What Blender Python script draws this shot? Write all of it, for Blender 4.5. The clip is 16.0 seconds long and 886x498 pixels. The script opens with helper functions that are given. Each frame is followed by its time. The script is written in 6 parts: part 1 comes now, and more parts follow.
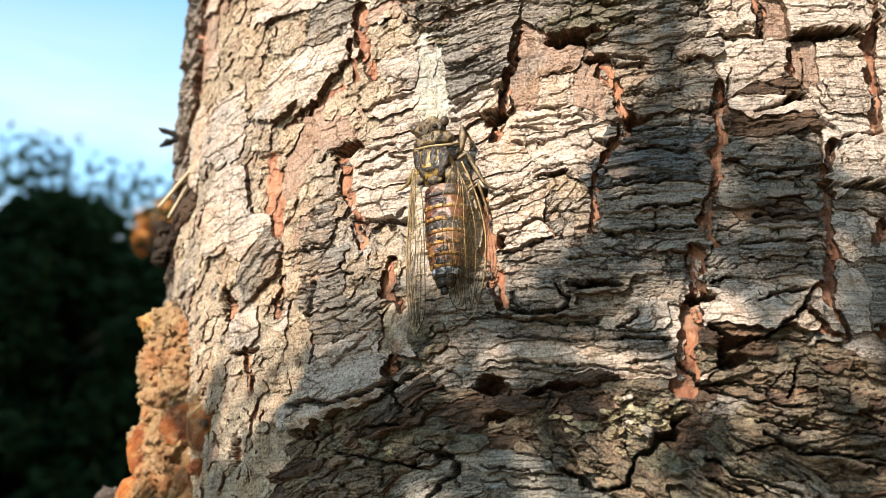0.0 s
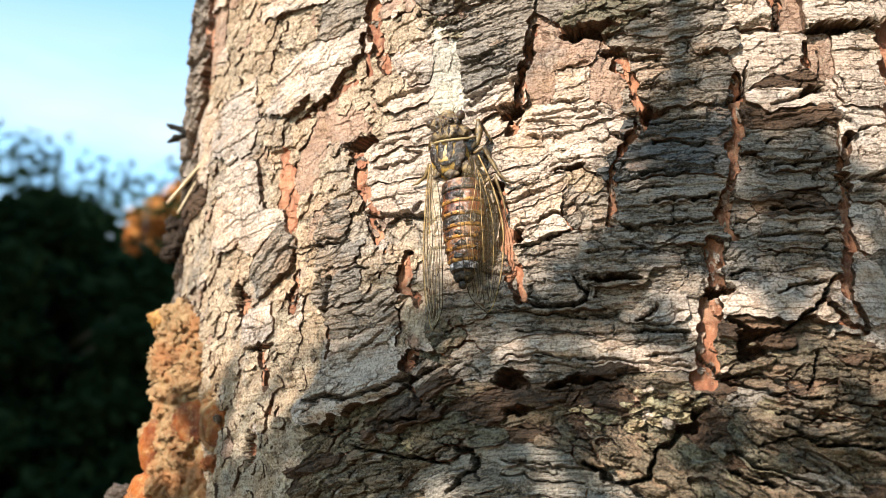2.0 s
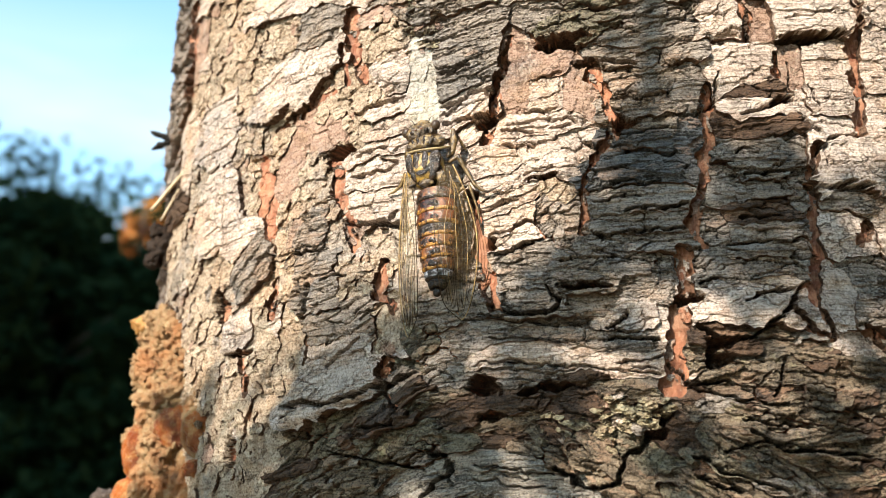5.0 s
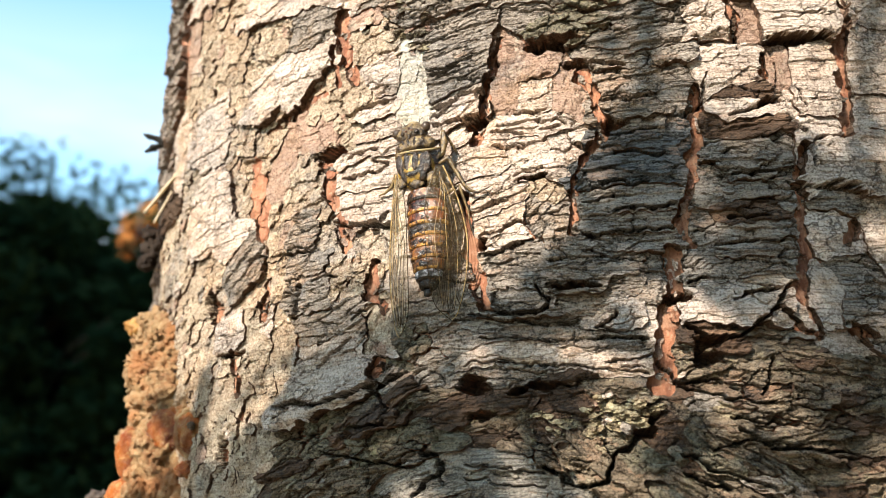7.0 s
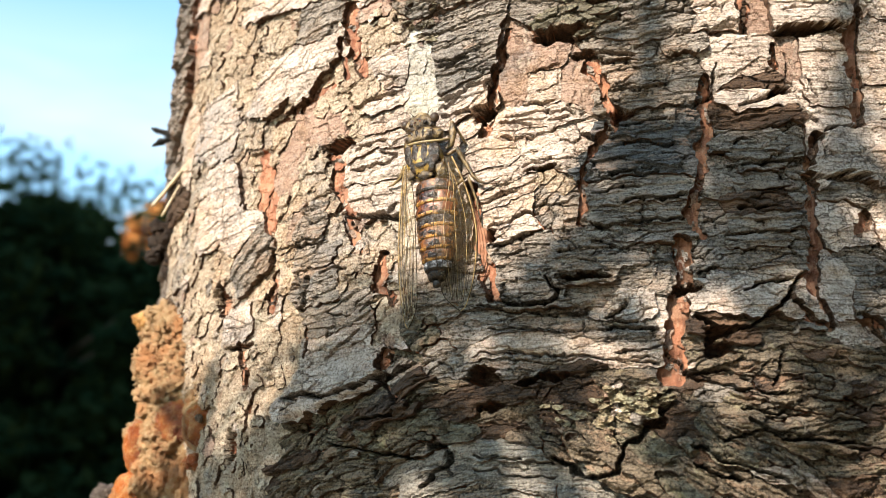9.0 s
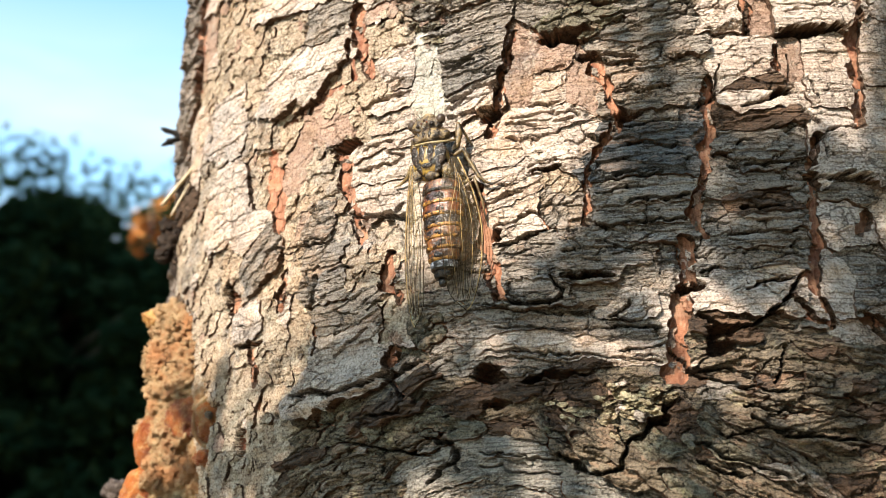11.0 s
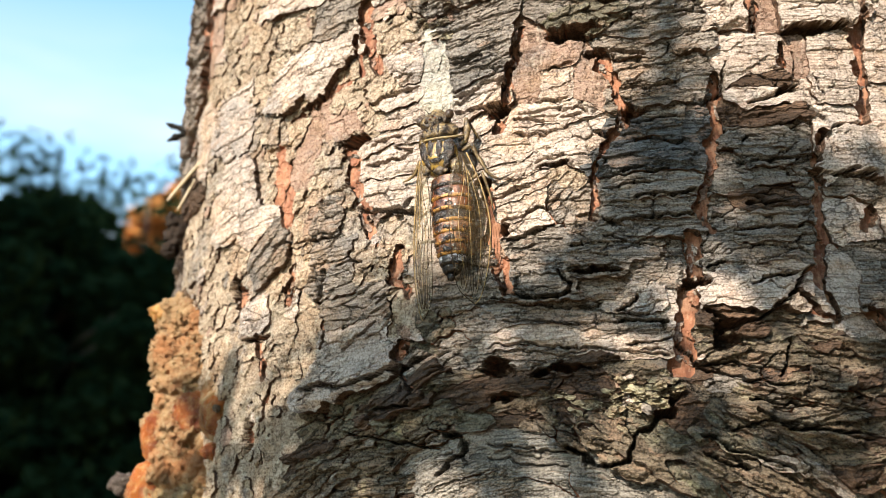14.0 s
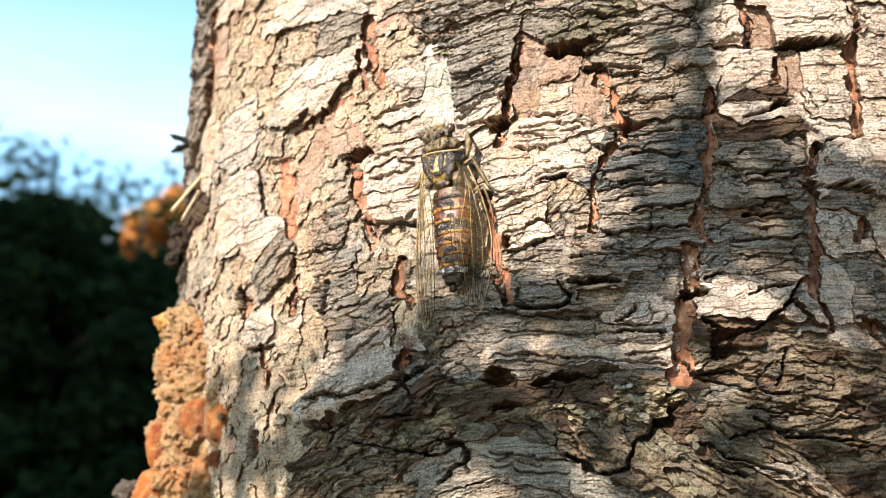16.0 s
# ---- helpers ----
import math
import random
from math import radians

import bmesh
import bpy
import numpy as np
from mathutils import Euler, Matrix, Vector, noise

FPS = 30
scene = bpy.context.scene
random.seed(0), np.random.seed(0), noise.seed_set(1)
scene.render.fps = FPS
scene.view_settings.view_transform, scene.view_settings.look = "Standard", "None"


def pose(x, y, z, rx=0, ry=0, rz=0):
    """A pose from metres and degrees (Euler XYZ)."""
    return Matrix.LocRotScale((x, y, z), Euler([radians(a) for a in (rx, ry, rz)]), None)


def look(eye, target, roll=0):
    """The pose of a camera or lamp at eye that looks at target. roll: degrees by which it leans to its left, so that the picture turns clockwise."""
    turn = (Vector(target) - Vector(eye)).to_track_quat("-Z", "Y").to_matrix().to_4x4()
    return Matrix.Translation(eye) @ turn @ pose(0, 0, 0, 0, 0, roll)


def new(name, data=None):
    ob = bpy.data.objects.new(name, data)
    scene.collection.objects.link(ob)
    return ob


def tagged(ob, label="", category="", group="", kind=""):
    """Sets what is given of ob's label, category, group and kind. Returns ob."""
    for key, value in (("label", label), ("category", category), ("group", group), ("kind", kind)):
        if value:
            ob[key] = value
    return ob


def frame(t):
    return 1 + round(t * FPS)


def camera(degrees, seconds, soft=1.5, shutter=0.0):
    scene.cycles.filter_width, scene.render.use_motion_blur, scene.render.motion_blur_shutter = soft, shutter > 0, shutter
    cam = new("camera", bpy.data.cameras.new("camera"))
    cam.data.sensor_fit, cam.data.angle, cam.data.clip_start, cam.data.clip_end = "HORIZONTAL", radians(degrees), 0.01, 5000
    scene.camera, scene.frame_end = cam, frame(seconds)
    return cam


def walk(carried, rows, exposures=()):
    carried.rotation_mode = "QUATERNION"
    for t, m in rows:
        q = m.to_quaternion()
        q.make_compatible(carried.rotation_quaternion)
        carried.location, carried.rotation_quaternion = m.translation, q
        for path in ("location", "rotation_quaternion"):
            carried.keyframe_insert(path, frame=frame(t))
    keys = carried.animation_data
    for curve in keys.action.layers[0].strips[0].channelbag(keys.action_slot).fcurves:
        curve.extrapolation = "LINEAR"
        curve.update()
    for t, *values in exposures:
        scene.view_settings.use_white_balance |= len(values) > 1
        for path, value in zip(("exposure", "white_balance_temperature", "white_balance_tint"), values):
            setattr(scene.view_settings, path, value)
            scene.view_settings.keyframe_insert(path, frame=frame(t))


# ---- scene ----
# ---------------------------------------------------------------- camera
cam = camera(46.0, 16.0, 0.7)
cam.data.dof.use_dof, cam.data.dof.focus_distance, cam.data.dof.aperture_fstop = True, 0.176, 25.0
EYE, TILT = 1.5, 15.0
ROWS = [
    (0.0, 0.00000, 0.00000, 0.00000, 0.000, 0.000, -0.000),
    (0.5, -0.00001, 0.00236, -0.00107, -0.215, -0.047, 0.172),
    (1.0, -0.00160, 0.00441, -0.00141, -0.292, -0.153, 0.222),
    (1.5, -0.00314, 0.00268, -0.00058, -0.370, -0.092, -0.009),
    (2.0, -0.00430, 0.00025, -0.00053, -0.464, -0.147, 0.219),
    (2.5, -0.00130, -0.00075, 0.00041, -0.410, -0.178, 0.306),
    (3.0, -0.00085, -0.00089, -0.00096, -0.520, -0.086, -0.034),
    (3.5, 0.00012, -0.00019, 0.00013, -0.519, -0.173, 0.265),
    (6.0, -0.00081, -0.00323, 0.00085, -0.669, 0.015, 0.327),
    (6.5, 0.00011, -0.00215, 0.00017, -0.717, 0.043, 0.485),
    (7.0, 0.00062, -0.00321, 0.00032, -0.763, 0.051, 0.490),
    (7.5, -0.00099, -0.00396, 0.00013, -0.670, 0.101, 0.503),
    (8.0, -0.00103, -0.00368, -0.00042, -0.563, 0.117, 0.506),
    (8.5, -0.00197, -0.00157, -0.00111, -0.519, 0.083, 0.550),
    (9.0, -0.00000, -0.00277, -0.00129, -0.477, 0.083, 0.474),
    (11.5, -0.00027, -0.00534, -0.00063, -0.150, -0.233, 0.533),
    (12.0, -0.00080, -0.00465, -0.00120, -0.209, -0.291, 0.537),
    (12.5, -0.00044, -0.00536, -0.00100, -0.200, -0.303, 0.671),
    (13.0, -0.00077, -0.00598, -0.00241, -0.265, -0.254, 0.507),
    (13.5, -0.00207, -0.00616, -0.00177, -0.368, -0.287, 0.452),
    (14.0, -0.00239, -0.00679, -0.00127, -0.418, -0.249, 0.378),
    (14.5, -0.00212, -0.00739, -0.00099, -0.540, -0.177, 0.317),
    (15.0, -0.00273, -0.00668, -0.00152, -0.725, -0.175, 0.410),
    (15.5, -0.00380, -0.00857, -0.00084, -0.675, -0.106, 0.359),
    (16.0, -0.00344, -0.01039, 0.00010, -0.626, -0.032, 0.455),
]
walk(cam, [(t, pose(0, 0, EYE, TILT) @ pose(x, y, z, 90 + pitch, roll, yaw)) for t, x, y, z, yaw, pitch, roll in ROWS],
     [(0, 1.5), (3.5, 1.58), (9, 1.58), (12.5, 1.54), (14.5, 1.46), (15.5, 1.55), (16, 1.72)])

# ---------------------------------------------------------------- light
SUN = Vector((-0.50, -0.64, 0.58)).normalized()
world = bpy.data.worlds.new("world")
scene.world = world
world.use_nodes = True
wn, wl = world.node_tree.nodes, world.node_tree.links
sky = wn.new("ShaderNodeTexSky")
sky.sky_type, sky.sun_disc = "NISHITA", False
sky.dust_density = 0.4
sky.sun_elevation = math.asin(SUN.z)
sky.sun_rotation = math.atan2(SUN.x, SUN.y)
geo = wn.new("ShaderNodeTexCoord")
stretch = wn.new("ShaderNodeMapping")
stretch.inputs["Location"].default_value = (3.1, 0.4, 0.0)
stretch.inputs["Scale"].default_value = (1.6, 1.6, 7.0)
clouds = wn.new("ShaderNodeTexNoise")
clouds.inputs["Scale"].default_value, clouds.inputs["Detail"].default_value = 1.6, 5.0
ramp = wn.new("ShaderNodeValToRGB")
ramp.color_ramp.elements[0].color = (0.03, 0.03, 0.03, 1)
ramp.color_ramp.elements[0].position, ramp.color_ramp.elements[1].position = 0.36, 0.60
blend = wn.new("ShaderNodeMix")
blend.data_type = "RGBA"
blend.inputs["B"].default_value = (3.5, 3.8, 3.8, 1)
wl.new(geo.outputs["Generated"], stretch.inputs["Vector"])
wl.new(stretch.outputs["Vector"], clouds.inputs["Vector"])
wl.new(clouds.outputs["Fac"], ramp.inputs["Fac"])
height = wn.new("ShaderNodeSeparateXYZ")
wl.new(geo.outputs["Generated"], height.inputs["Vector"])
bank = wn.new("ShaderNodeMapRange")
for key, value in zip(("From Min", "From Max", "To Min", "To Max"), (0.32, 0.46, 0.85, 0.02)):
    bank.inputs[key].default_value = value
wl.new(height.outputs["Z"], bank.inputs["Value"])
cover = wn.new("ShaderNodeMath")
cover.operation = "MULTIPLY"
wl.new(bank.outputs["Result"], cover.inputs[0])
wl.new(ramp.outputs["Color"], cover.inputs[1])
wl.new(cover.outputs["Value"], blend.inputs["Factor"])
tint = wn.new("ShaderNodeMix")
tint.data_type, tint.blend_type = "RGBA", "MULTIPLY"
tint.inputs["Factor"].default_value, tint.inputs["B"].default_value = 1.0, (1.10, 1.33, 1.23, 1)
wl.new(sky.outputs["Color"], tint.inputs["A"])
wl.new(tint.outputs["Result"], blend.inputs["A"])
wl.new(blend.outputs["Result"], wn["Background"].inputs["Color"])
wn["Background"].inputs["Strength"].default_value = 0.112
sun = new("sun", bpy.data.lights.new("sun", "SUN"))
sun.data.energy, sun.data.angle, sun.data.color = 4.0, radians(0.53), (1.0, 0.90, 0.76)
sun.matrix_world = look(SUN * 30, (0, 0, 0))

# ---------------------------------------------------------------- helpers
AXIS_X, AXIS_Y, RADIUS = 0.0484, 0.2806, 0.1177


def part(name, bm, material, parent, label="", smooth=True):
    """One mesh object from a bmesh, under a thing or a part."""
    mesh = bpy.data.meshes.new(name)
    bm.to_mesh(mesh)
    bm.free()
    return mesh_part(name, mesh, material, parent, label, smooth)


def mesh_part(name, mesh, material, parent, label="", smooth=True):
    for m in material if isinstance(material, (list, tuple)) else (material,):
        mesh.materials.append(m)
    if smooth:
        mesh.shade_smooth()
    ob = new(name, mesh)
    ob.parent = parent
    if label:
        tagged(ob, label)
    return ob


def hash2(ix, iy, seed):
    n = (ix * 374761393 + iy * 668265263 + seed * 362437) & 0x7FFFFFFF
    n = ((n ^ (n >> 13)) * 1274126177) & 0x7FFFFFFF
    return ((n ^ (n >> 16)) & 0xFFFF) / 65535.0


def grain(x, y, seed=0):
    """Smooth value noise, 0 to 1, over arrays."""
    ix, iy = np.floor(x).astype(np.int64), np.floor(y).astype(np.int64)
    fx, fy = x - ix, y - iy
    fx, fy = fx * fx * (3 - 2 * fx), fy * fy * (3 - 2 * fy)
    a, b = hash2(ix, iy, seed), hash2(ix + 1, iy, seed)
    c, d = hash2(ix, iy + 1, seed), hash2(ix + 1, iy + 1, seed)
    return (a * (1 - fx) + b * fx) * (1 - fy) + (c * (1 - fx) + d * fx) * fy


def fbm(x, y, seed=0, octaves=4):
    total, amp, norm = 0.0, 1.0, 0.0
    for k in range(octaves):
        total = total + amp * grain(x * 2 ** k + 17.3 * k, y * 2 ** k - 9.1 * k, seed + k)
        norm += amp
        amp *= 0.55
    return total / norm


# ---------------------------------------------------------------- materials
class Nodes:
    """A short way to write a procedural material."""

    def __init__(self, name):
        self.m = bpy.data.materials.new(name)
        self.m.use_nodes = True
        self.n, self.l = self.m.node_tree.nodes, self.m.node_tree.links
        self.bsdf = self.n["Principled BSDF"]
        self.coord = self.n.new("ShaderNodeTexCoord").outputs["Object"]
        self.info = self.n.new("ShaderNodeObjectInfo").outputs["Random"]

    def node(self, kind, **inputs):
        k = self.n.new(kind)
        for key, v in inputs.items():
            self.put(k.inputs[key.replace("_", " ")], v)
        return k

    def put(self, socket, v):
        if isinstance(v, bpy.types.NodeSocket):
            self.l.new(v, socket)
        elif isinstance(v, tuple) and len(v) == 3 and socket.type == "RGBA":
            socket.default_value = (*v, 1)
        else:
            socket.default_value = v

    def scaled(self, sx, sy, sz):
        return self.node("ShaderNodeMapping", Vector=self.coord, Scale=(sx, sy, sz)).outputs["Vector"]

    def noise(self, scale, detail=4.0, rough=0.6, vector=None):
        return self.node("ShaderNodeTexNoise", Vector=vector or self.coord, Scale=scale, Detail=detail, Roughness=rough).outputs["Fac"]

    def ramp(self, fac, lo, hi, a=0.0, b=1.0):
        return self.node("ShaderNodeMapRange", Value=fac, From_Min=lo, From_Max=hi, To_Min=a, To_Max=b).outputs["Result"]

    def mix(self, fac, a, b, kind="MIX"):
        k = self.n.new("ShaderNodeMix")
        k.data_type, k.blend_type = "RGBA", kind
        self.put(k.inputs["Factor"], fac)
        self.put(k.inputs["A"], a)
        self.put(k.inputs["B"], b)
        return k.outputs["Result"]

    def bump(self, height, distance, strength=1.0, normal=None):
        k = self.node("ShaderNodeBump", Height=height, Distance=distance, Strength=strength)
        if normal:
            self.l.new(normal, k.inputs["Normal"])
        return k.outputs["Normal"]

    def done(self, color, rough=0.8, normal=None, **more):
        self.put(self.bsdf.inputs["Base Color"], color)
        self.put(self.bsdf.inputs["Roughness"], rough)
        if normal:
            self.l.new(normal, self.bsdf.inputs["Normal"])
        for key, v in more.items():
            self.put(self.bsdf.inputs[key.replace("_", " ")], v)
        return self.m


def bark_material(name, base, dark, lichen, lichen_amount, fibre=1.0, crumb=0.5, gloss=0.75, hue=1.0):
    """Weathered bark: each thin layer has its own wear; fibres, hairline splits and lichen lie over it."""
    k = Nodes(name)
    wear = k.n.new("ShaderNodeAttribute")
    wear.attribute_name = "wear"
    wear = wear.outputs["Fac"]
    light = tuple(min(0.78, 1.24 * v) for v in base)
    patch = k.ramp(k.noise(130, 5, 0.7), 0.36, 0.64)
    fine = k.noise(1100, 4, 0.7)
    strands = k.noise(380, 5, 0.7, k.scaled(0.3, 0.3, 3.4))
    c = k.mix(k.ramp(wear, 0.15, 0.85), k.mix(0.55, dark, base), light)
    c = k.mix(k.ramp(patch, 0, 1, 0.42, 0.0), c, dark)
    c = k.mix(k.ramp(k.info, 0, 1, 0.0, 0.35), c, base)
    mean = sum(base) / 3
    c = k.mix(k.ramp(k.noise(62, 5, 0.7), 0.50, 0.62, 0.0, 0.65 * hue), c, (1.15 * mean, 0.74 * mean, 0.44 * mean))
    c = k.mix(k.ramp(k.noise(48, 5, 0.7, k.node("ShaderNodeMapping", Vector=k.coord, Location=(3.0, 1.0, 2.0)).outputs["Vector"]), 0.52, 0.62, 0.0, 0.7 * hue), c, (0.56 * mean, 0.54 * mean, 0.53 * mean))
    c = k.mix(k.ramp(k.noise(150, 4, 0.7, k.node("ShaderNodeMapping", Vector=k.coord, Location=(1.0, 5.0, 4.0)).outputs["Vector"]), 0.60, 0.70, 0.0, 0.7 * hue), c, (0.40 * mean, 0.26 * mean, 0.17 * mean))
    thread = k.noise(520, 3, 0.6, k.scaled(0.16, 0.16, 4.2))
    c = k.mix(k.ramp(thread, 0.56, 0.63, 0.0, 0.85 * min(1, fibre)), c, tuple(0.6 * v for v in dark))
    c = k.mix(k.ramp(wear, 0.80, 0.86, 0.0, 0.45), c, (0.36, 0.21, 0.13))
    c = k.mix(k.ramp(strands, 0.50, 0.64, 0.0, 0.75 * min(1, fibre)), c, dark)
    c = k.mix(k.ramp(fine, 0.52, 0.72, 0.0, 0.6), c, light)
    c = k.mix(k.ramp(fine, 0.46, 0.30, 0.0, 0.7), c, dark)
    # the lowest wear, along splits and cracks, comes out darkest
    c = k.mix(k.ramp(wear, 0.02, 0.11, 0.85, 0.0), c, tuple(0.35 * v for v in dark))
    grit = k.noise(2500, 3, 0.7)
    c = k.mix(k.ramp(grit, 0.53, 0.62, 0.0, 0.75), c, tuple(0.6 * v for v in dark))
    c = k.mix(k.ramp(grit, 0.46, 0.37, 0.0, 0.5), c, light)
    spots = k.ramp(k.noise(240, 6, 0.8), 0.66 - 0.3 * lichen_amount, 0.74 - 0.2 * lichen_amount, 0.0, 0.75)
    c = k.mix(spots, c, lichen)
    bent = k.node("ShaderNodeMix")
    bent.data_type = "VECTOR"
    wobble = k.node("ShaderNodeTexNoise", Vector=k.coord, Scale=350.0, Detail=3.0).outputs["Color"]
    k.put(bent.inputs["Factor"], 0.006)
    k.l.new(k.coord, bent.inputs[4])
    k.l.new(wobble, bent.inputs[5])
    split = k.node("ShaderNodeTexVoronoi", Vector=k.node("ShaderNodeMapping", Vector=bent.outputs[1], Scale=(0.6, 0.6, 1.5)).outputs["Vector"], Scale=230.0)
    split.feature = "DISTANCE_TO_EDGE"
    line = k.ramp(split.outputs["Distance"], 0.0, 0.045)
    line = k.ramp(k.noise(90, 3), 0.45, 0.58, 1.0, line)
    c = k.mix(k.ramp(line, 0, 1, 0.75, 0.0), c, tuple(0.45 * v for v in dark))
    h1 = k.bump(thread, 0.0005 * fibre, 0.8, k.bump(strands, 0.0007 * fibre + 0.0001, 0.9))
    h2 = k.bump(k.noise(750, 6, 0.8), 0.0007 * crumb + 0.0002, 1.0, h1)
    h3 = k.bump(grit, 0.00022, 0.9, k.bump(line, 0.0004, 0.9, h2))
    return k.done(c, gloss, h3, Specular_IOR_Level=0.3)


BARK = {
    "P": bark_material("pale_bark", (0.60, 0.50, 0.425), (0.25, 0.175, 0.13), (0.66, 0.58, 0.47), 0.25, 0.8, 0.35),
    "C": bark_material("cream_bark", (0.62, 0.505, 0.38), (0.25, 0.15, 0.085), (0.70, 0.62, 0.48), 0.3, 0.6, 1.5),
    "G": bark_material("grey_bark", (0.345, 0.293, 0.247), (0.105, 0.08, 0.06), (0.42, 0.40, 0.33), 0.15, 1.1, 0.4),
    "N": bark_material("brown_grey_bark", (0.25, 0.19, 0.13), (0.06, 0.042, 0.026), (0.46, 0.39, 0.24), 0.3, 0.8, 1.1),
    "L": bark_material("white_crusted_bark", (0.60, 0.55, 0.46), (0.36, 0.31, 0.23), (0.70, 0.66, 0.57), 0.6, 0.3, 1.0),
    "S": bark_material("sooty_bark", (0.165, 0.16, 0.155), (0.06, 0.057, 0.054), (0.30, 0.29, 0.27), 0.1, 1.1, 0.6),
    "B": bark_material("brown_bark", (0.12, 0.07, 0.042), (0.045, 0.026, 0.016), (0.34, 0.27, 0.17), 0.1, 0.8, 0.7),
    "M": bark_material("mossy_bark", (0.25, 0.215, 0.15), (0.085, 0.068, 0.045), (0.44, 0.40, 0.23), 0.3, 0.5, 1.4),
    "R": bark_material("pink_bark", (0.46, 0.32, 0.245), (0.26, 0.14, 0.09), (0.54, 0.45, 0.36), 0.35, 0.5, 1.1),
    "K": bark_material("crumbly_bark", (0.47, 0.39, 0.25), (0.20, 0.13, 0.07), (0.62, 0.55, 0.36), 0.6, 0.3, 1.8),
    "W": bark_material("knot_wood", (0.36, 0.32, 0.27), (0.17, 0.145, 0.12), (0.45, 0.41, 0.33), 0.1, 1.6, 0.4),
    "D": bark_material("edge_bark", (0.30, 0.26, 0.22), (0.15, 0.10, 0.08), (0.40, 0.36, 0.28), 0.1, 0.6, 0.6),
}
SIDE = bark_material("broken_bark_edge", (0.20, 0.115, 0.07), (0.08, 0.042, 0.026), (0.30, 0.2, 0.12), 0.1, 1.2, 0.8)


def inner_bark_material(name="inner_bark"):
    k = Nodes(name)
    wear = k.n.new("ShaderNodeAttribute")
    wear.attribute_name = "wear"
    patch = k.ramp(k.noise(120, 5, 0.65), 0.36, 0.66)
    streak = k.noise(320, 5, 0.65, k.scaled(2.2, 2.2, 0.6))
    c = k.mix(patch, (0.20, 0.062, 0.028), (0.43, 0.18, 0.092))
    c = k.mix(k.ramp(wear.outputs["Fac"], 0.35, 1.0, 0.0, 0.55), c, (0.50, 0.28, 0.17))
    c = k.mix(k.ramp(streak, 0.48, 0.66, 0, 0.7), c, (0.13, 0.042, 0.02))
    c = k.mix(k.ramp(k.noise(900, 4, 0.7), 0.55, 0.75, 0, 0.5), c, (0.56, 0.38, 0.26))
    return k.done(c, 0.75, k.bump(k.noise(700, 6, 0.75), 0.0006, 0.9, k.bump(streak, 0.0007, 0.8)))


INNER = inner_bark_material()
BARK["I"] = inner_bark_material("inner_flake")


# ---------------------------------------------------------------- the pine trunk
pine = tagged(new("pine_tree"), "old pine tree with flaking plated grey bark and orange fissures", "tree")
pine.location = (AXIS_X, AXIS_Y, 0)


def swell(s, v):
    """The trunk's departure from a cylinder, in mm: the branch scar low on the trunk swells it."""
    return 5.0 * np.exp(-((s - 8) / 42) ** 2 - ((v - 8) / 34) ** 2) - 2.0 * np.exp(-((s + 20) / 40) ** 2 - ((v - 75) / 40) ** 2)


def on_trunk(s, v, h):
    """From the unrolled bark (s round, v up, h out; mm) to the tree's own space in metres."""
    r = RADIUS + (swell(s, v) + h) / 1000
    a = s / 1000 / RADIUS
    return np.stack([r * np.sin(a), -r * np.cos(a), EYE + v / 1000 + 0 * a], -1)


plates, fissures, cracks, holes = [], [], [], []


dice = random.Random(31)


def plate(s, v, w, h, tilt, thick, kind):
    """A plate of bark; crumbling kinds break up into scales."""
    cell = {"C": (3.4 if s > -95 else 6.0, 5.0), "M": (4.6, 2.4), "K": (2.2, 1.2), "N": (9.0, 2.6)}.get(kind)
    if not cell:
        plates.append((s, v, w, h, tilt, thick, kind, "bark_plate"))
        return
    c, n = math.cos(radians(tilt)), math.sin(radians(tilt))
    if kind == "C" and s < -55:
        plates.append((s, v, 1.06 * w, 1.06 * h, tilt, max(0.3, thick - 0.7), kind, "bark_plate"))
    for _ in range(max(2, round(1.1 * w * h / (cell[0] * cell[1])))):
        x, y = dice.uniform(-0.5, 0.5) * w, dice.uniform(-0.5, 0.5) * h
        other = dice.choice("BGB" if kind == "N" else "RPGPR") if dice.random() < (0.25 if kind == "N" else 0.14) else kind
        plates.append((s + x * c - y * n, v + x * n + y * c, cell[0] * dice.uniform(0.6, 1.5), cell[1] * dice.uniform(0.6, 1.5), tilt + dice.uniform(-20, 20),
                       max(0.3, thick + dice.uniform(-0.55, 0.35) * (1 if kind == "C" else 1.6)), other, "bark_scale"))


def fissure(s0, v0, s1, v1, w):
    """A fissure down to the inner bark, with thin flakes left in it."""
    fissures.append((s0, v0, s1, v1, w))
    for _ in range(round(math.hypot(s1 - s0, v1 - v0) / 1.3)):
        f = dice.random()
        plates.append((s0 + (s1 - s0) * f + dice.uniform(-0.45, 0.45) * w, v0 + (v1 - v0) * f, w * dice.uniform(0.25, 0.7), dice.uniform(1.2, 4.0), dice.uniform(-15, 15),
                       dice.uniform(-0.1, 0.7), dice.choice("IIIBRPGR"), "inner_flake"))


def crack(s0, v0, s1, v1, w, deep):
    cracks.append((s0, v0, s1, v1, w, deep))


def hole(s, v, w, h, tilt, deep):
    holes.append((s, v, w, h, tilt, deep))


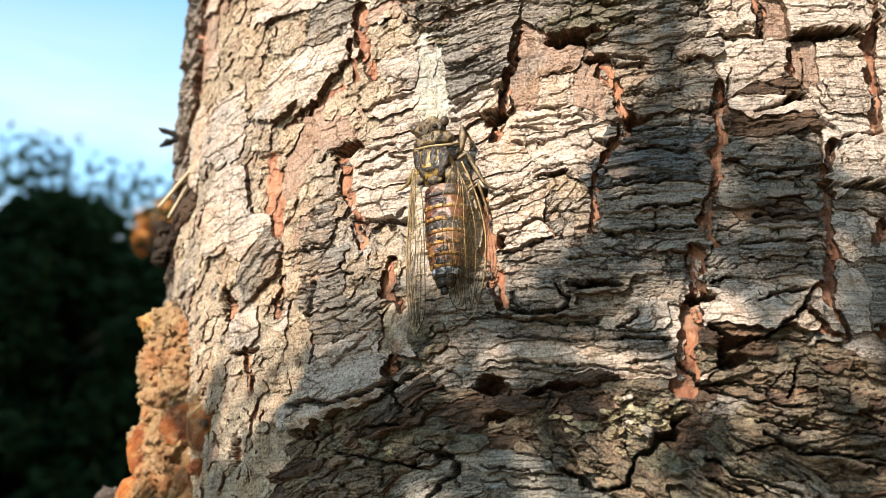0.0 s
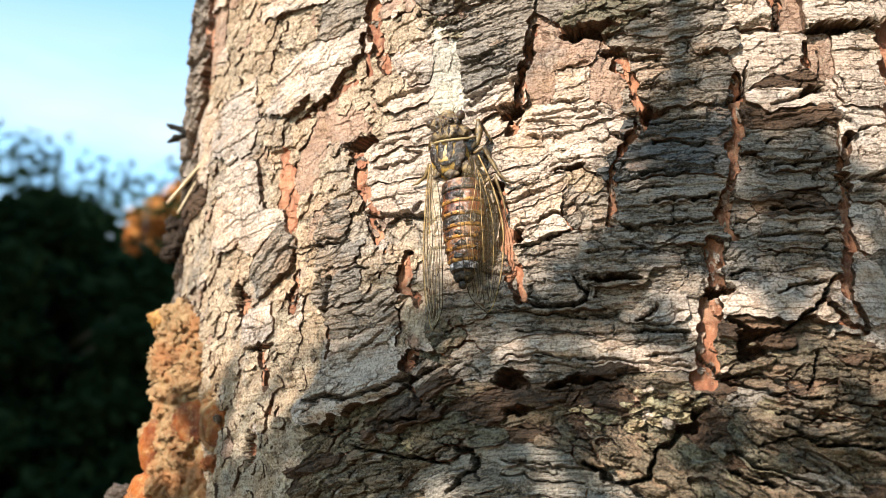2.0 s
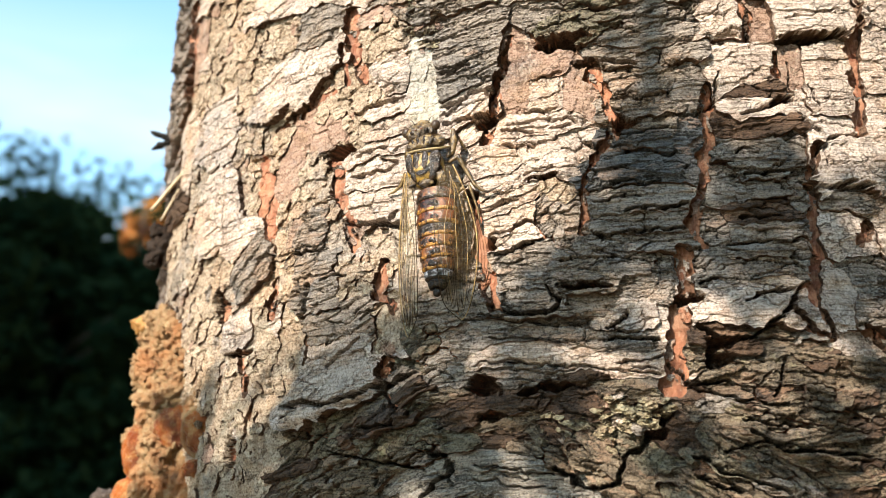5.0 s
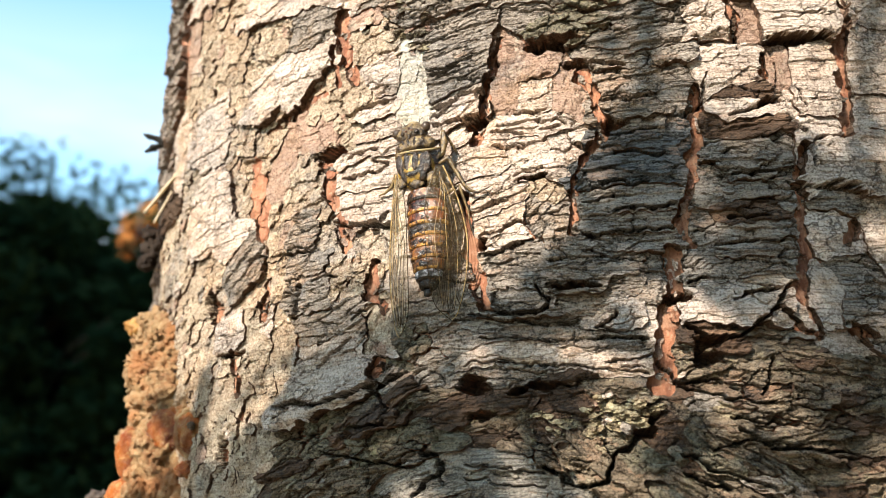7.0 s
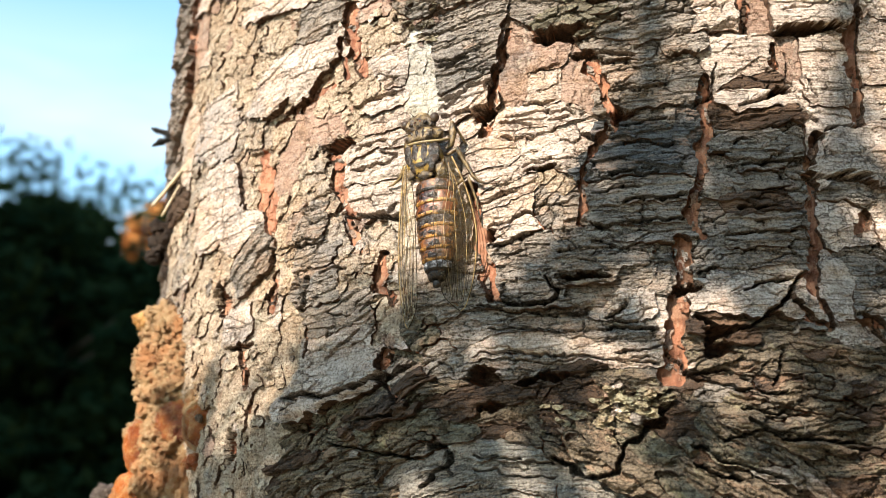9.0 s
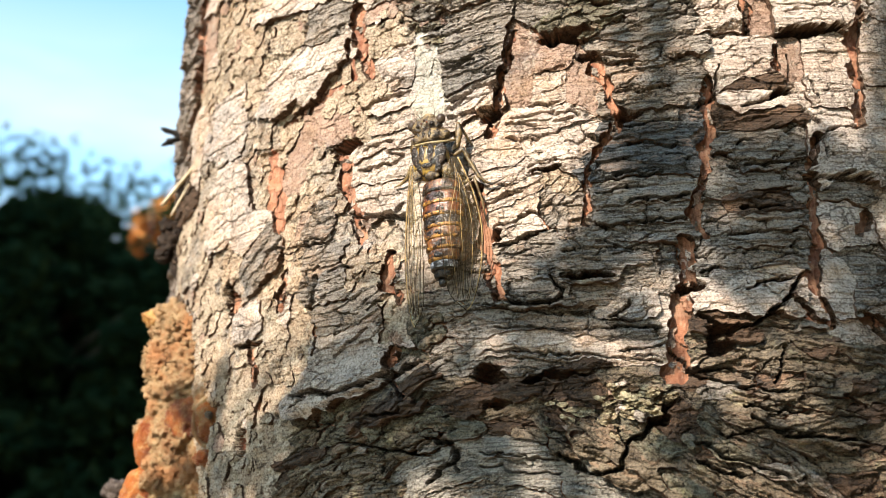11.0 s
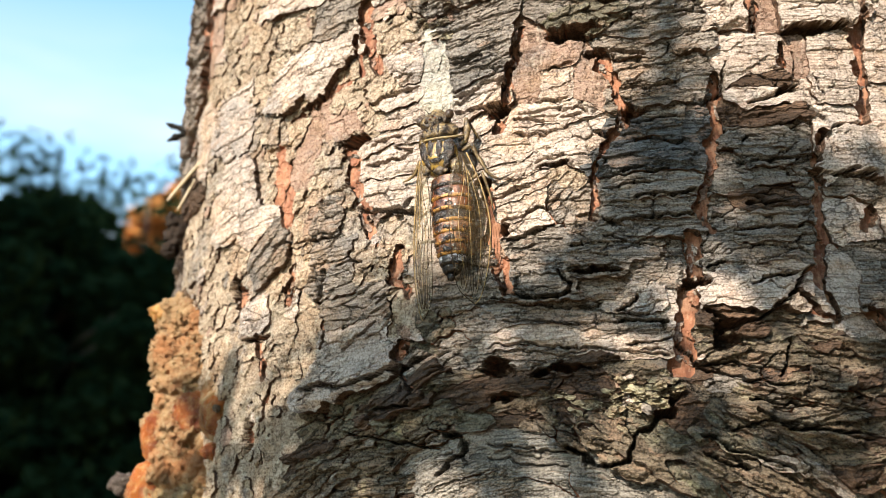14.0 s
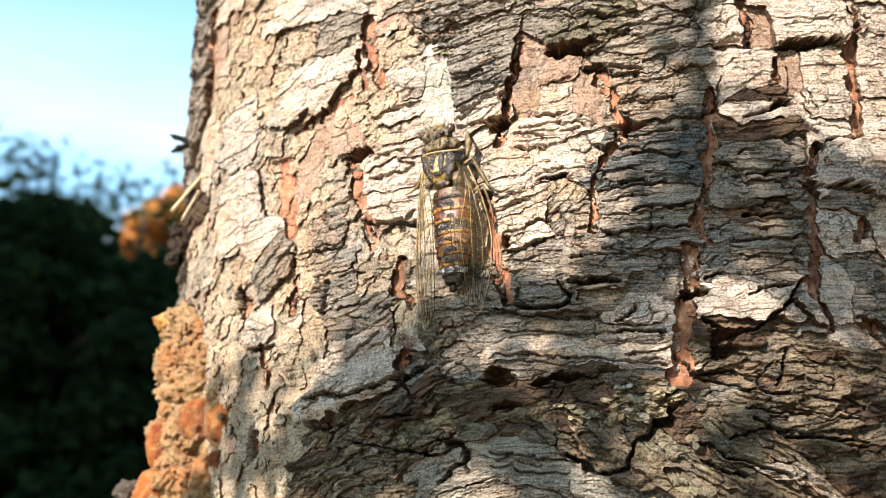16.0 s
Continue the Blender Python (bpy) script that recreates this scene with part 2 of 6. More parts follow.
plate(-141.9, 124.4, 35.7, 15.3, 0, 1.6, "D")
plate(-140.6, 110.0, 30.9, 19.1, 0, 2.2, "D")
plate(-143.9, 100.7, 28.6, 17.3, 0, 2.4, "D")
plate(-124.6, 83.0, 13.9, 17.4, 0, 1.6, "P")
plate(-144.0, 83.9, 25.6, 12.2, 0, 2.2, "D")
plate(-140.6, 74.5, 27.9, 9.2, 0, 1.6, "B")
plate(-119.5, 109.1, 9.5, 18.2, 0, 1.2, "R")
plate(-110.2, 105.1, 13.1, 17.2, 0, 1.4, "C")
plate(-101.5, 101.7, 9.6, 15.0, -4, 1.0, "C")
plate(-110.3, 94.0, 20.6, 9.7, 0, 1.8, "C")
plate(-107.4, 81.3, 23.6, 17.1, 0, 2.4, "P")
plate(-95.2, 86.1, 9.0, 11.5, 0, 2.3, "C")
plate(-93.9, 77.0, 7.9, 7.4, 0, 2.3, "C")
plate(-116.1, 71.5, 12.3, 13.4, 0, 1.8, "C")
plate(-106.0, 63.2, 27.9, 21.1, 0, 2.6, "P")
plate(-92.0, 50.0, 12.1, 8.0, 35, 3.4, "G")
plate(-118.8, 60.7, 13.2, 15.8, 0, 1.6, "C")
plate(-110.9, 50.2, 20.0, 9.8, 0, 1.8, "C")
plate(-123.9, 46.6, 42.4, 7.5, 0, 2.0, "C")
plate(-94.6, 67.1, 6.7, 14.5, 0, 1.6, "C")
plate(-89.0, 102.8, 24.1, 4.4, 2, 3.4, "P")
plate(-87.9, 96.4, 15.5, 8.9, 0, 2.2, "C")
plate(-75.8, 94.3, 10.6, 10.2, 12, 3.2, "G")
plate(-83.5, 84.9, 26.3, 10.2, 24, 3.9, "P")
plate(-92.7, 92.1, 7.8, 6.4, 0, 1.6, "C")
plate(-86.1, 73.8, 7.8, 9.6, 0, 1.8, "C")
plate(-81.7, 67.5, 7.2, 13.9, 0, 1.0, "R")
plate(-74.4, 63.4, 11.1, 11.2, 0, 2.0, "C")
plate(-81.8, 55.1, 6.8, 10.1, 0, 1.6, "C")
plate(-75.2, 53.7, 9.7, 9.2, 6, 2.0, "G")
plate(-69.8, 53.0, 5.2, 8.6, 0, 1.6, "C")
plate(-74.4, 47.1, 12.6, 5.4, 4, 2.2, "G")
plate(-77.5, 43.0, 6.8, 10.7, 0, 2.0, "G")
plate(-71.1, 41.6, 9.1, 7.3, 6, 2.4, "G")
plate(-81.3, 46.3, 6.1, 9.8, 0, 1.4, "C")
plate(-67.0, 44.2, 6.2, 8.3, 0, 1.6, "C")
plate(-65.4, 52.3, 3.7, 5.3, 0, 1.2, "R")
plate(-60.9, 48.5, 7.6, 6.2, 0, 2.0, "C")
plate(-63.3, 41.1, 4.7, 6.1, 0, 1.6, "C")
plate(-63.2, 37.1, 8.2, 9.1, 25, 2.4, "G")
plate(-57.9, 34.1, 5.1, 7.9, 0, 1.8, "C")
plate(-69.9, 78.4, 8.0, 9.2, 0, 1.6, "C")
plate(-64.5, 79.5, 9.9, 9.1, 6, 2.6, "C")
plate(-71.4, 72.5, 12.1, 8.0, 0, 1.4, "R")
plate(-63.6, 70.9, 7.3, 6.7, 8, 2.4, "C")
plate(-60.3, 88.8, 8.4, 8.0, 8, 3.0, "C")
plate(-58.1, 81.5, 10.5, 7.9, 8, 3.4, "P")
plate(-57.4, 92.1, 10.6, 5.0, 8, 3.0, "M")
plate(-51.3, 89.1, 7.3, 11.2, 0, 2.9, "K")
plate(-52.4, 78.2, 4.9, 15.4, 0, 3.1, "L")
plate(-49.5, 77.7, 3.7, 14.6, 0, 2.8, "L")
plate(-42.9, 80.4, 14.6, 9.8, 12, 4.0, "G")
plate(-42.6, 86.9, 14.7, 5.5, 12, 3.4, "G")
plate(-42.7, 72.1, 11.5, 5.6, 20, 3.6, "P")
plate(-42.6, 66.8, 7.5, 3.8, 35, 2.6, "P")
plate(-59.0, 73.9, 12.8, 3.8, 10, 3.4, "P")
plate(-59.6, 70.1, 12.8, 3.7, 8, 3.2, "P")
plate(-59.5, 66.5, 12.8, 3.5, 6, 3.2, "P")
plate(-59.4, 62.0, 13.4, 5.8, 4, 3.2, "P")
plate(-59.8, 55.5, 13.4, 7.0, -6, 3.6, "P")
plate(-39.2, 61.9, 9.9, 7.3, 8, 3.0, "P")
plate(-38.2, 56.6, 10.8, 5.1, 14, 3.0, "P")
plate(-34.4, 78.8, 5.6, 19.2, 0, 0.8, "R")
plate(-29.1, 73.1, 5.4, 7.4, 0, 2.2, "P")
plate(-24.3, 73.5, 4.2, 10.5, 0, 1.6, "R")
plate(-28.5, 78.6, 6.8, 4.2, 5, 1.8, "R")
plate(-33.2, 67.5, 8.8, 3.6, 0, 2.4, "P")
plate(-25.9, 67.1, 5.7, 4.6, 0, 2.4, "P")
plate(-31.8, 63.2, 7.7, 4.6, 0, 2.2, "P")
plate(-23.7, 63.0, 5.6, 6.2, 0, 1.8, "P")
plate(-29.5, 59.3, 9.1, 4.5, 5, 3.2, "P")
plate(-26.7, 54.6, 4.6, 8.1, 40, 2.0, "C")
plate(-36.3, 53.8, 10.6, 4.1, 18, 2.8, "P")
plate(-35.4, 49.9, 12.4, 4.4, 14, 3.0, "P")
plate(-33.9, 46.6, 10.4, 4.0, 18, 3.2, "P")
plate(-29.6, 49.8, 5.6, 7.0, 40, 2.2, "G")
plate(-36.7, 43.1, 6.1, 4.3, 0, 2.4, "G")
plate(-34.0, 39.8, 10.2, 5.8, -6, 3.0, "G")
plate(-34.0, 35.9, 12.0, 4.8, -3, 4.4, "G")
plate(-31.1, 43.9, 5.5, 5.9, 0, 2.4, "G")
plate(-23.7, 42.5, 9.3, 5.8, -2, 3.4, "G")
plate(-23.6, 38.9, 9.2, 4.8, -3, 4.6, "G")
plate(-23.3, 34.8, 8.7, 3.7, -2, 2.8, "G")
plate(-14.8, 63.4, 13.8, 5.1, 0, 3.2, "S")
plate(-13.3, 58.2, 17.3, 6.1, 0, 3.8, "S")
plate(-14.1, 52.0, 17.0, 5.0, 2, 3.6, "G")
plate(-13.9, 47.8, 16.8, 4.5, 2, 3.8, "G")
plate(-19.7, 45.8, 6.8, 3.3, 0, 3.0, "G")
plate(-12.3, 44.5, 11.3, 3.9, 3, 3.6, "G")
plate(-16.9, 40.8, 8.7, 4.2, 0, 3.0, "G")
plate(-15.8, 37.2, 7.7, 4.1, 0, 2.8, "G")
plate(-16.5, 32.1, 10.9, 5.5, 14, 3.6, "P")
plate(-11.8, 38.5, 3.1, 10.4, 0, 2.2, "G")
plate(-12.4, 30.6, 3.3, 8.2, 0, 2.4, "P")
plate(-25.5, 48.0, 5.5, 8.9, 0, 2.2, "G")
plate(-13.3, 74.7, 10.3, 5.2, 3, 3.2, "G")
plate(-13.1, 69.5, 11.2, 5.2, 5, 3.6, "G")
plate(-13.9, 82.1, 11.4, 6.3, 10, 3.4, "G")
plate(-22.9, 86.6, 13.6, 7.0, 5, 4.4, "M")
plate(-17.8, 79.0, 9.5, 4.2, 4, 3.4, "G")
plate(-12.7, 86.8, 12.4, 5.3, 10, 3.2, "G")
plate(-31.2, 88.0, 9.0, 6.5, 0, 2.4, "G")
plate(-11.7, 78.3, 6.6, 4.2, 4, 3.0, "G")
plate(-5.3, 85.4, 6.7, 7.4, 8, 2.6, "G")
plate(-5.0, 78.7, 9.0, 3.6, 8, 4.0, "G")
plate(-5.2, 72.3, 5.6, 9.3, 0, 2.6, "G")
plate(-5.8, 63.5, 5.5, 9.2, -8, 2.2, "S")
plate(-11.0, 65.3, 10.1, 4.5, 0, 2.8, "G")
plate(1.1, 85.2, 8.8, 6.8, 18, 4.0, "P")
plate(7.5, 84.7, 4.5, 8.1, 0, 1.4, "R")
plate(3.8, 76.4, 11.8, 7.9, 6, 2.8, "P")
plate(7.1, 71.0, 10.4, 5.2, 8, 3.2, "B")
plate(4.1, 68.1, 14.0, 4.5, 10, 3.6, "P")
plate(0.1, 66.1, 4.6, 4.7, 0, 2.4, "B")
plate(7.9, 64.7, 11.3, 4.1, 12, 3.0, "B")
plate(5.2, 60.6, 13.9, 4.5, 5, 3.6, "G")
plate(5.7, 56.8, 12.8, 4.4, 3, 4.0, "G")
plate(-0.9, 54.3, 5.4, 7.0, 0, 2.2, "G")
plate(5.8, 53.3, 11.8, 3.4, 0, 3.2, "G")
plate(5.1, 49.6, 12.6, 3.9, 0, 3.0, "B")
plate(5.4, 46.1, 13.4, 3.5, 0, 3.2, "G")
plate(4.6, 43.0, 13.2, 3.3, 0, 3.4, "G")
plate(3.7, 39.6, 13.0, 3.8, 3, 3.6, "G")
plate(4.1, 36.3, 11.2, 3.7, 6, 4.2, "P")
plate(-0.5, 33.1, 15.9, 5.5, 8, 5.0, "P")
plate(-4.3, 29.0, 7.4, 3.6, 0, 4.4, "B")
plate(-5.7, 40.2, 5.6, 5.7, 35, 2.8, "G")
plate(-2.6, 46.0, 3.5, 8.8, 0, 1.8, "G")
plate(11.2, 60.9, 4.7, 7.1, 0, 2.0, "G")
plate(11.8, 53.9, 4.1, 10.0, 0, 1.8, "G")
plate(10.0, 41.1, 3.9, 8.6, 0, 2.2, "G")
plate(17.5, 85.9, 13.0, 6.0, 3, 5.0, "P")
plate(12.6, 76.2, 4.9, 9.4, 0, 1.2, "R")
plate(19.3, 74.1, 10.5, 13.6, 4, 3.0, "P")
plate(12.7, 69.6, 4.8, 5.2, 0, 1.6, "P")
plate(19.0, 64.7, 8.9, 5.1, 0, 2.6, "P")
plate(23.3, 58.9, 13.3, 9.2, 3, 4.4, "P")
plate(21.1, 51.7, 8.9, 5.0, 0, 2.6, "G")
plate(19.5, 45.3, 7.7, 7.8, 8, 2.4, "P")
plate(14.2, 33.7, 9.9, 10.2, 0, 2.8, "P")
plate(20.7, 38.6, 7.7, 8.6, 0, 2.2, "G")
plate(21.3, 32.1, 8.7, 5.6, 0, 4.4, "G")
plate(31.2, 78.8, 10.1, 14.1, 0, 3.4, "P")
plate(32.4, 87.5, 10.4, 6.6, 0, 3.0, "P")
plate(29.7, 68.1, 8.8, 7.4, 0, 3.0, "P")
plate(29.6, 47.9, 9.7, 11.0, 0, 3.0, "P")
plate(32.6, 58.1, 10.1, 9.3, 0, 3.0, "G")
plate(-34.3, 31.0, 20.1, 4.1, -2, 2.6, "G")
plate(-21.0, 28.7, 17.0, 3.6, -2, 2.8, "G")
plate(-32.6, 27.0, 23.4, 4.0, 0, 2.6, "P")
plate(-20.3, 24.6, 15.9, 3.9, 2, 3.0, "P")
plate(-35.2, 23.2, 17.2, 3.6, 0, 3.0, "G")
plate(-23.8, 21.6, 14.3, 3.2, 0, 3.0, "N")
plate(-43.4, 30.0, 7.8, 5.7, 0, 2.4, "G")
plate(-51.4, 29.7, 6.2, 8.6, 0, 1.6, "M")
plate(-47.3, 26.5, 7.0, 5.6, 20, 2.2, "G")
plate(-70.0, 35.3, 14.0, 6.1, 0, 2.2, "G")
plate(-68.1, 30.0, 17.3, 6.0, 8, 2.6, "P")
plate(-69.3, 25.7, 20.0, 4.9, 12, 3.2, "P")
plate(-69.9, 22.1, 21.4, 3.9, 15, 5.0, "P")
plate(-80.2, 32.4, 5.9, 15.7, 0, 1.2, "C")
plate(-87.8, 36.4, 8.4, 13.0, 0, 1.8, "C")
plate(-96.0, 36.4, 11.8, 7.8, 0, 2.2, "P")
plate(-89.8, 28.1, 10.4, 8.5, 0, 1.6, "C")
plate(-97.8, 24.7, 10.1, 13.0, 0, 1.8, "C")
plate(-85.9, 20.5, 9.6, 8.2, 0, 1.6, "C")
plate(-90.5, 13.6, 12.0, 11.3, 0, 2.0, "C")
plate(-93.7, 6.6, 16.3, 7.1, 0, 2.2, "C")
plate(-108.3, 34.6, 15.7, 11.6, 0, 1.8, "C")
plate(-108.5, 27.9, 13.0, 8.0, 0, 2.0, "C")
plate(-76.9, 17.4, 9.6, 6.9, 0, 1.8, "N")
plate(-69.2, 16.0, 13.6, 5.4, 15, 2.4, "M")
plate(-58.8, 18.3, 13.2, 4.3, 22, 4.0, "N")
plate(-74.5, 11.4, 19.8, 5.8, 20, 2.6, "N")
plate(-58.7, 13.6, 14.2, 4.6, 14, 3.0, "M")
plate(-64.3, 7.8, 17.3, 5.5, 14, 3.0, "N")
plate(-79.4, 6.3, 15.5, 5.8, 20, 2.6, "N")
plate(-55.5, 24.2, 6.4, 5.7, 30, 2.4, "G")
plate(-46.3, 22.2, 8.9, 4.2, 20, 3.2, "N")
plate(-50.2, 18.8, 8.1, 4.6, 10, 2.6, "M")
plate(-40.6, 19.2, 12.2, 3.6, 4, 3.2, "B")
plate(-47.2, 14.1, 9.8, 5.0, 0, 3.2, "M")
plate(-53.3, 10.3, 11.3, 4.1, 10, 2.8, "N")
plate(-38.7, 14.7, 9.2, 4.9, -4, 2.8, "N")
plate(-32.4, 19.7, 10.6, 3.9, 0, 3.4, "B")
plate(-31.5, 14.5, 7.8, 7.8, -30, 3.0, "N")
plate(-26.3, 18.6, 7.6, 4.4, 0, 3.0, "B")
plate(-17.3, 16.6, 11.3, 6.8, 0, 3.4, "K")
plate(-24.8, 13.8, 10.0, 5.1, -20, 3.0, "K")
plate(-22.1, 8.7, 9.7, 5.8, -28, 4.8, "N")
plate(-28.3, 9.7, 9.3, 4.2, -35, 3.4, "N")
plate(-10.7, 14.4, 5.9, 9.2, 0, 2.0, "B")
plate(-15.6, 10.3, 7.1, 5.8, -20, 1.8, "M")
plate(-5.2, 18.9, 11.9, 4.3, -8, 2.4, "N")
plate(-4.8, 14.7, 11.7, 4.2, -18, 2.6, "N")
plate(-5.9, 10.1, 13.1, 3.8, -28, 3.0, "M")
plate(-0.6, 7.7, 14.7, 3.2, -28, 3.2, "N")
plate(-12.3, 6.1, 10.8, 4.9, -30, 2.6, "M")
plate(-4.7, 24.2, 8.8, 7.0, 0, 2.0, "N")
plate(2.6, 24.6, 7.3, 9.7, 0, 1.8, "N")
plate(0.8, 15.9, 7.1, 7.6, 0, 2.2, "N")
plate(8.0, 27.2, 9.3, 5.4, -6, 2.2, "N")
plate(7.9, 21.1, 10.0, 5.2, 0, 2.8, "N")
plate(16.5, 22.9, 11.7, 6.2, 0, 3.0, "N")
plate(9.9, 16.4, 14.2, 4.2, -3, 3.0, "N")
plate(17.6, 16.1, 13.4, 5.1, -3, 3.2, "N")
plate(8.6, 12.2, 15.5, 3.6, -8, 3.4, "N")
plate(10.7, 8.5, 16.5, 3.6, -14, 3.4, "N")
plate(4.7, 5.3, 13.4, 4.0, -20, 3.4, "N")
plate(18.5, 10.2, 10.7, 5.0, -8, 3.0, "N")
plate(16.9, 4.5, 10.4, 4.8, -10, 3.0, "N")
plate(16.7, 27.4, 6.4, 4.5, 0, 2.0, "P")
plate(-49.2, 6.6, 10.8, 7.9, 12, 2.4, "W")
plate(-38.0, 10.3, 17.2, 3.5, -3, 2.8, "W")
plate(-35.6, 6.4, 22.9, 5.1, -12, 2.4, "W")
plate(-42.8, 2.2, 18.5, 5.1, 0, 2.2, "W")
plate(-24.5, 2.9, 16.3, 4.1, -22, 2.4, "W")
plate(-61.9, 1.4, 17.8, 5.4, 14, 3.0, "N")
plate(-3.3, 2.1, 15.3, 4.8, -24, 3.0, "N")
plate(-49.5, 34.8, 11.3, 4.9, 0, 1.8, "G")
plate(-44.5, 37.7, 5.9, 8.8, 0, 1.6, "G")
plate(-50.7, 45.3, 8.4, 12.1, 0, 1.6, "P")
plate(-50.9, 57.6, 9.6, 13.6, 0, 1.6, "P")
plate(-74.3, 103.9, 35.2, 8.6, 0, 3.0, "P")
plate(-110.7, 117.0, 39.5, 10.1, 0, 2.4, "P")
plate(-45.8, 95.8, 21.6, 6.7, 8, 3.4, "G")
plate(-25.1, 93.8, 17.7, 7.6, 6, 3.4, "G")
plate(-5.7, 92.3, 17.3, 7.5, 6, 3.4, "G")
plate(14.0, 92.3, 20.2, 7.6, 4, 3.4, "P")
plate(33.6, 94.2, 17.8, 7.9, 4, 3.4, "P")
fissure(-67.3, 95.8, -66.4, 90.3, 2.87)
fissure(-66.4, 90.3, -64.4, 81.7, 2.79)
fissure(-68.7, 89.7, -67.8, 81.4, 1.31)
fissure(-69.4, 67.6, -68.3, 58.1, 3.34)
fissure(-68.3, 58.1, -66.3, 50.3, 3.00)
fissure(-66.3, 50.3, -64.0, 46.9, 2.55)
fissure(-59.1, 44.7, -59.6, 40.2, 3.40)
fissure(-59.2, 40.2, -56.8, 36.4, 1.78)
fissure(-35.5, 84.3, -37.9, 73.3, 1.31)
fissure(-37.9, 73.3, -39.6, 65.0, 1.80)
fissure(-20.8, 76.3, -18.8, 67.8, 2.08)
fissure(-18.8, 67.8, -18.3, 64.1, 2.43)
fissure(-19.5, 62.7, -23.4, 55.8, 1.94)
fissure(-23.4, 55.8, -23.9, 46.8, 1.46)
fissure(-41.8, 54.9, -41.4, 46.3, 2.27)
fissure(-41.0, 46.3, -39.8, 39.3, 3.30)
fissure(-39.6, 39.2, -39.1, 34.9, 2.20)
fissure(-8.2, 43.1, -8.5, 35.6, 2.21)
fissure(-8.5, 35.6, -10.7, 28.3, 2.81)
fissure(-10.7, 28.3, -11.4, 20.5, 3.55)
fissure(-2.4, 72.2, -2.5, 60.9, 2.40)
fissure(-2.7, 60.9, -4.4, 53.9, 2.34)
fissure(-4.4, 53.9, -6.2, 47.0, 2.12)
fissure(-6.2, 47.0, -5.2, 44.0, 1.91)
fissure(25.6, 91.1, 24.1, 75.9, 2.77)
fissure(24.1, 75.9, 24.1, 64.5, 2.70)
fissure(5.1, 89.9, 5.1, 81.5, 2.12)
fissure(10.1, 78.4, 10.3, 74.7, 1.54)
fissure(15.6, 61.5, 14.4, 56.9, 2.11)
fissure(14.2, 53.9, 13.6, 47.0, 2.06)
fissure(13.8, 47.0, 13.5, 43.1, 2.13)
fissure(13.4, 43.1, 11.7, 36.4, 2.08)
fissure(7.4, 32.6, 10.0, 29.9, 1.65)
fissure(10.0, 29.9, 13.2, 28.2, 1.18)
fissure(20.4, 45.3, 23.0, 47.4, 2.37)
fissure(18.6, 29.2, 22.4, 28.5, 2.19)
fissure(-58.2, 27.3, -58.7, 25.4, 2.43)
fissure(-124.8, 118.8, -124.2, 106.9, 6.26)
fissure(-124.2, 106.9, -126.2, 99.2, 4.88)
plate(-89.3, 67.0, 4.3, 13.1, -6, 0.8, "I")
plate(-86.4, 58.3, 3.3, 8.0, -4, 0.8, "I")
fissure(-84.9, 45.7, -85.3, 38.2, 2.09)
fissure(-94.4, 32.9, -92.5, 25.2, 2.41)
fissure(-75.7, 33.9, -75.7, 28.8, 1.10)
fissure(-102.0, 46.4, -102.3, 40.7, 2.27)
fissure(-21.8, 75.9, -20.5, 73.1, 1.71)
fissure(-55.3, 19.5, -58.7, 22.5, 0.57)
crack(-65.4, 74.5, -55.2, 75.6, 0.44, 2.5)
crack(-64.0, 65.8, -58.7, 66.0, 0.55, 2.5)
crack(-59.8, 63.8, -56.2, 63.8, 0.43, 2.5)
crack(-64.8, 53.3, -56.1, 51.5, 0.63, 3)
crack(-57.8, 52.8, -56.0, 54.1, 0.52, 3)
crack(-65.1, 61.7, -63.3, 61.4, 0.54, 2)
crack(-51.0, 85.7, -42.9, 86.2, 0.33, 2)
crack(-59.0, 84.8, -54.9, 85.8, 0.34, 2)
crack(-47.6, 78.7, -42.5, 80.0, 0.33, 2)
crack(-47.6, 78.3, -39.4, 79.2, 0.22, 1.5)
crack(-47.8, 70.9, -42.6, 73.9, 0.43, 2.5)
crack(-42.6, 73.9, -38.5, 74.4, 0.43, 2.5)
crack(-47.3, 69.2, -39.6, 69.8, 0.64, 3)
crack(-37.1, 66.8, -31.2, 65.9, 0.42, 2)
crack(-32.6, 69.5, -27.8, 69.8, 0.42, 2)
crack(-27.8, 66.2, -25.0, 66.0, 0.31, 2)
crack(-22.7, 62.9, -20.9, 62.3, 0.51, 2)
crack(-30.5, 76.2, -26.6, 77.0, 0.32, 1.5)
crack(-32.8, 58.6, -28.0, 59.2, 0.31, 1.5)
crack(-41.6, 51.8, -34.3, 53.7, 0.41, 2)
crack(-39.1, 47.6, -31.0, 49.4, 0.30, 2)
crack(-38.1, 44.0, -32.0, 45.5, 0.49, 3)
crack(-21.3, 52.6, -14.5, 52.4, 0.40, 2.5)
crack(-16.4, 50.2, -6.6, 50.7, 0.49, 3)
crack(-21.9, 46.9, -16.6, 46.2, 0.39, 2.5)
crack(-16.6, 46.2, -7.8, 46.8, 0.49, 3)
crack(-19.3, 55.5, -11.6, 54.9, 0.30, 2)
crack(-15.9, 60.6, -8.1, 60.4, 0.41, 2.5)
crack(-15.7, 64.3, -9.2, 64.6, 0.31, 2)
crack(-18.2, 70.7, -9.7, 71.4, 0.31, 2)
crack(-15.6, 85.4, -7.9, 87.6, 0.32, 2)
crack(-1.6, 81.5, 2.2, 80.2, 0.31, 2)
crack(12.1, 84.7, 21.3, 86.3, 0.21, 1.5)
crack(0.1, 55.8, 2.8, 55.0, 0.40, 2.5)
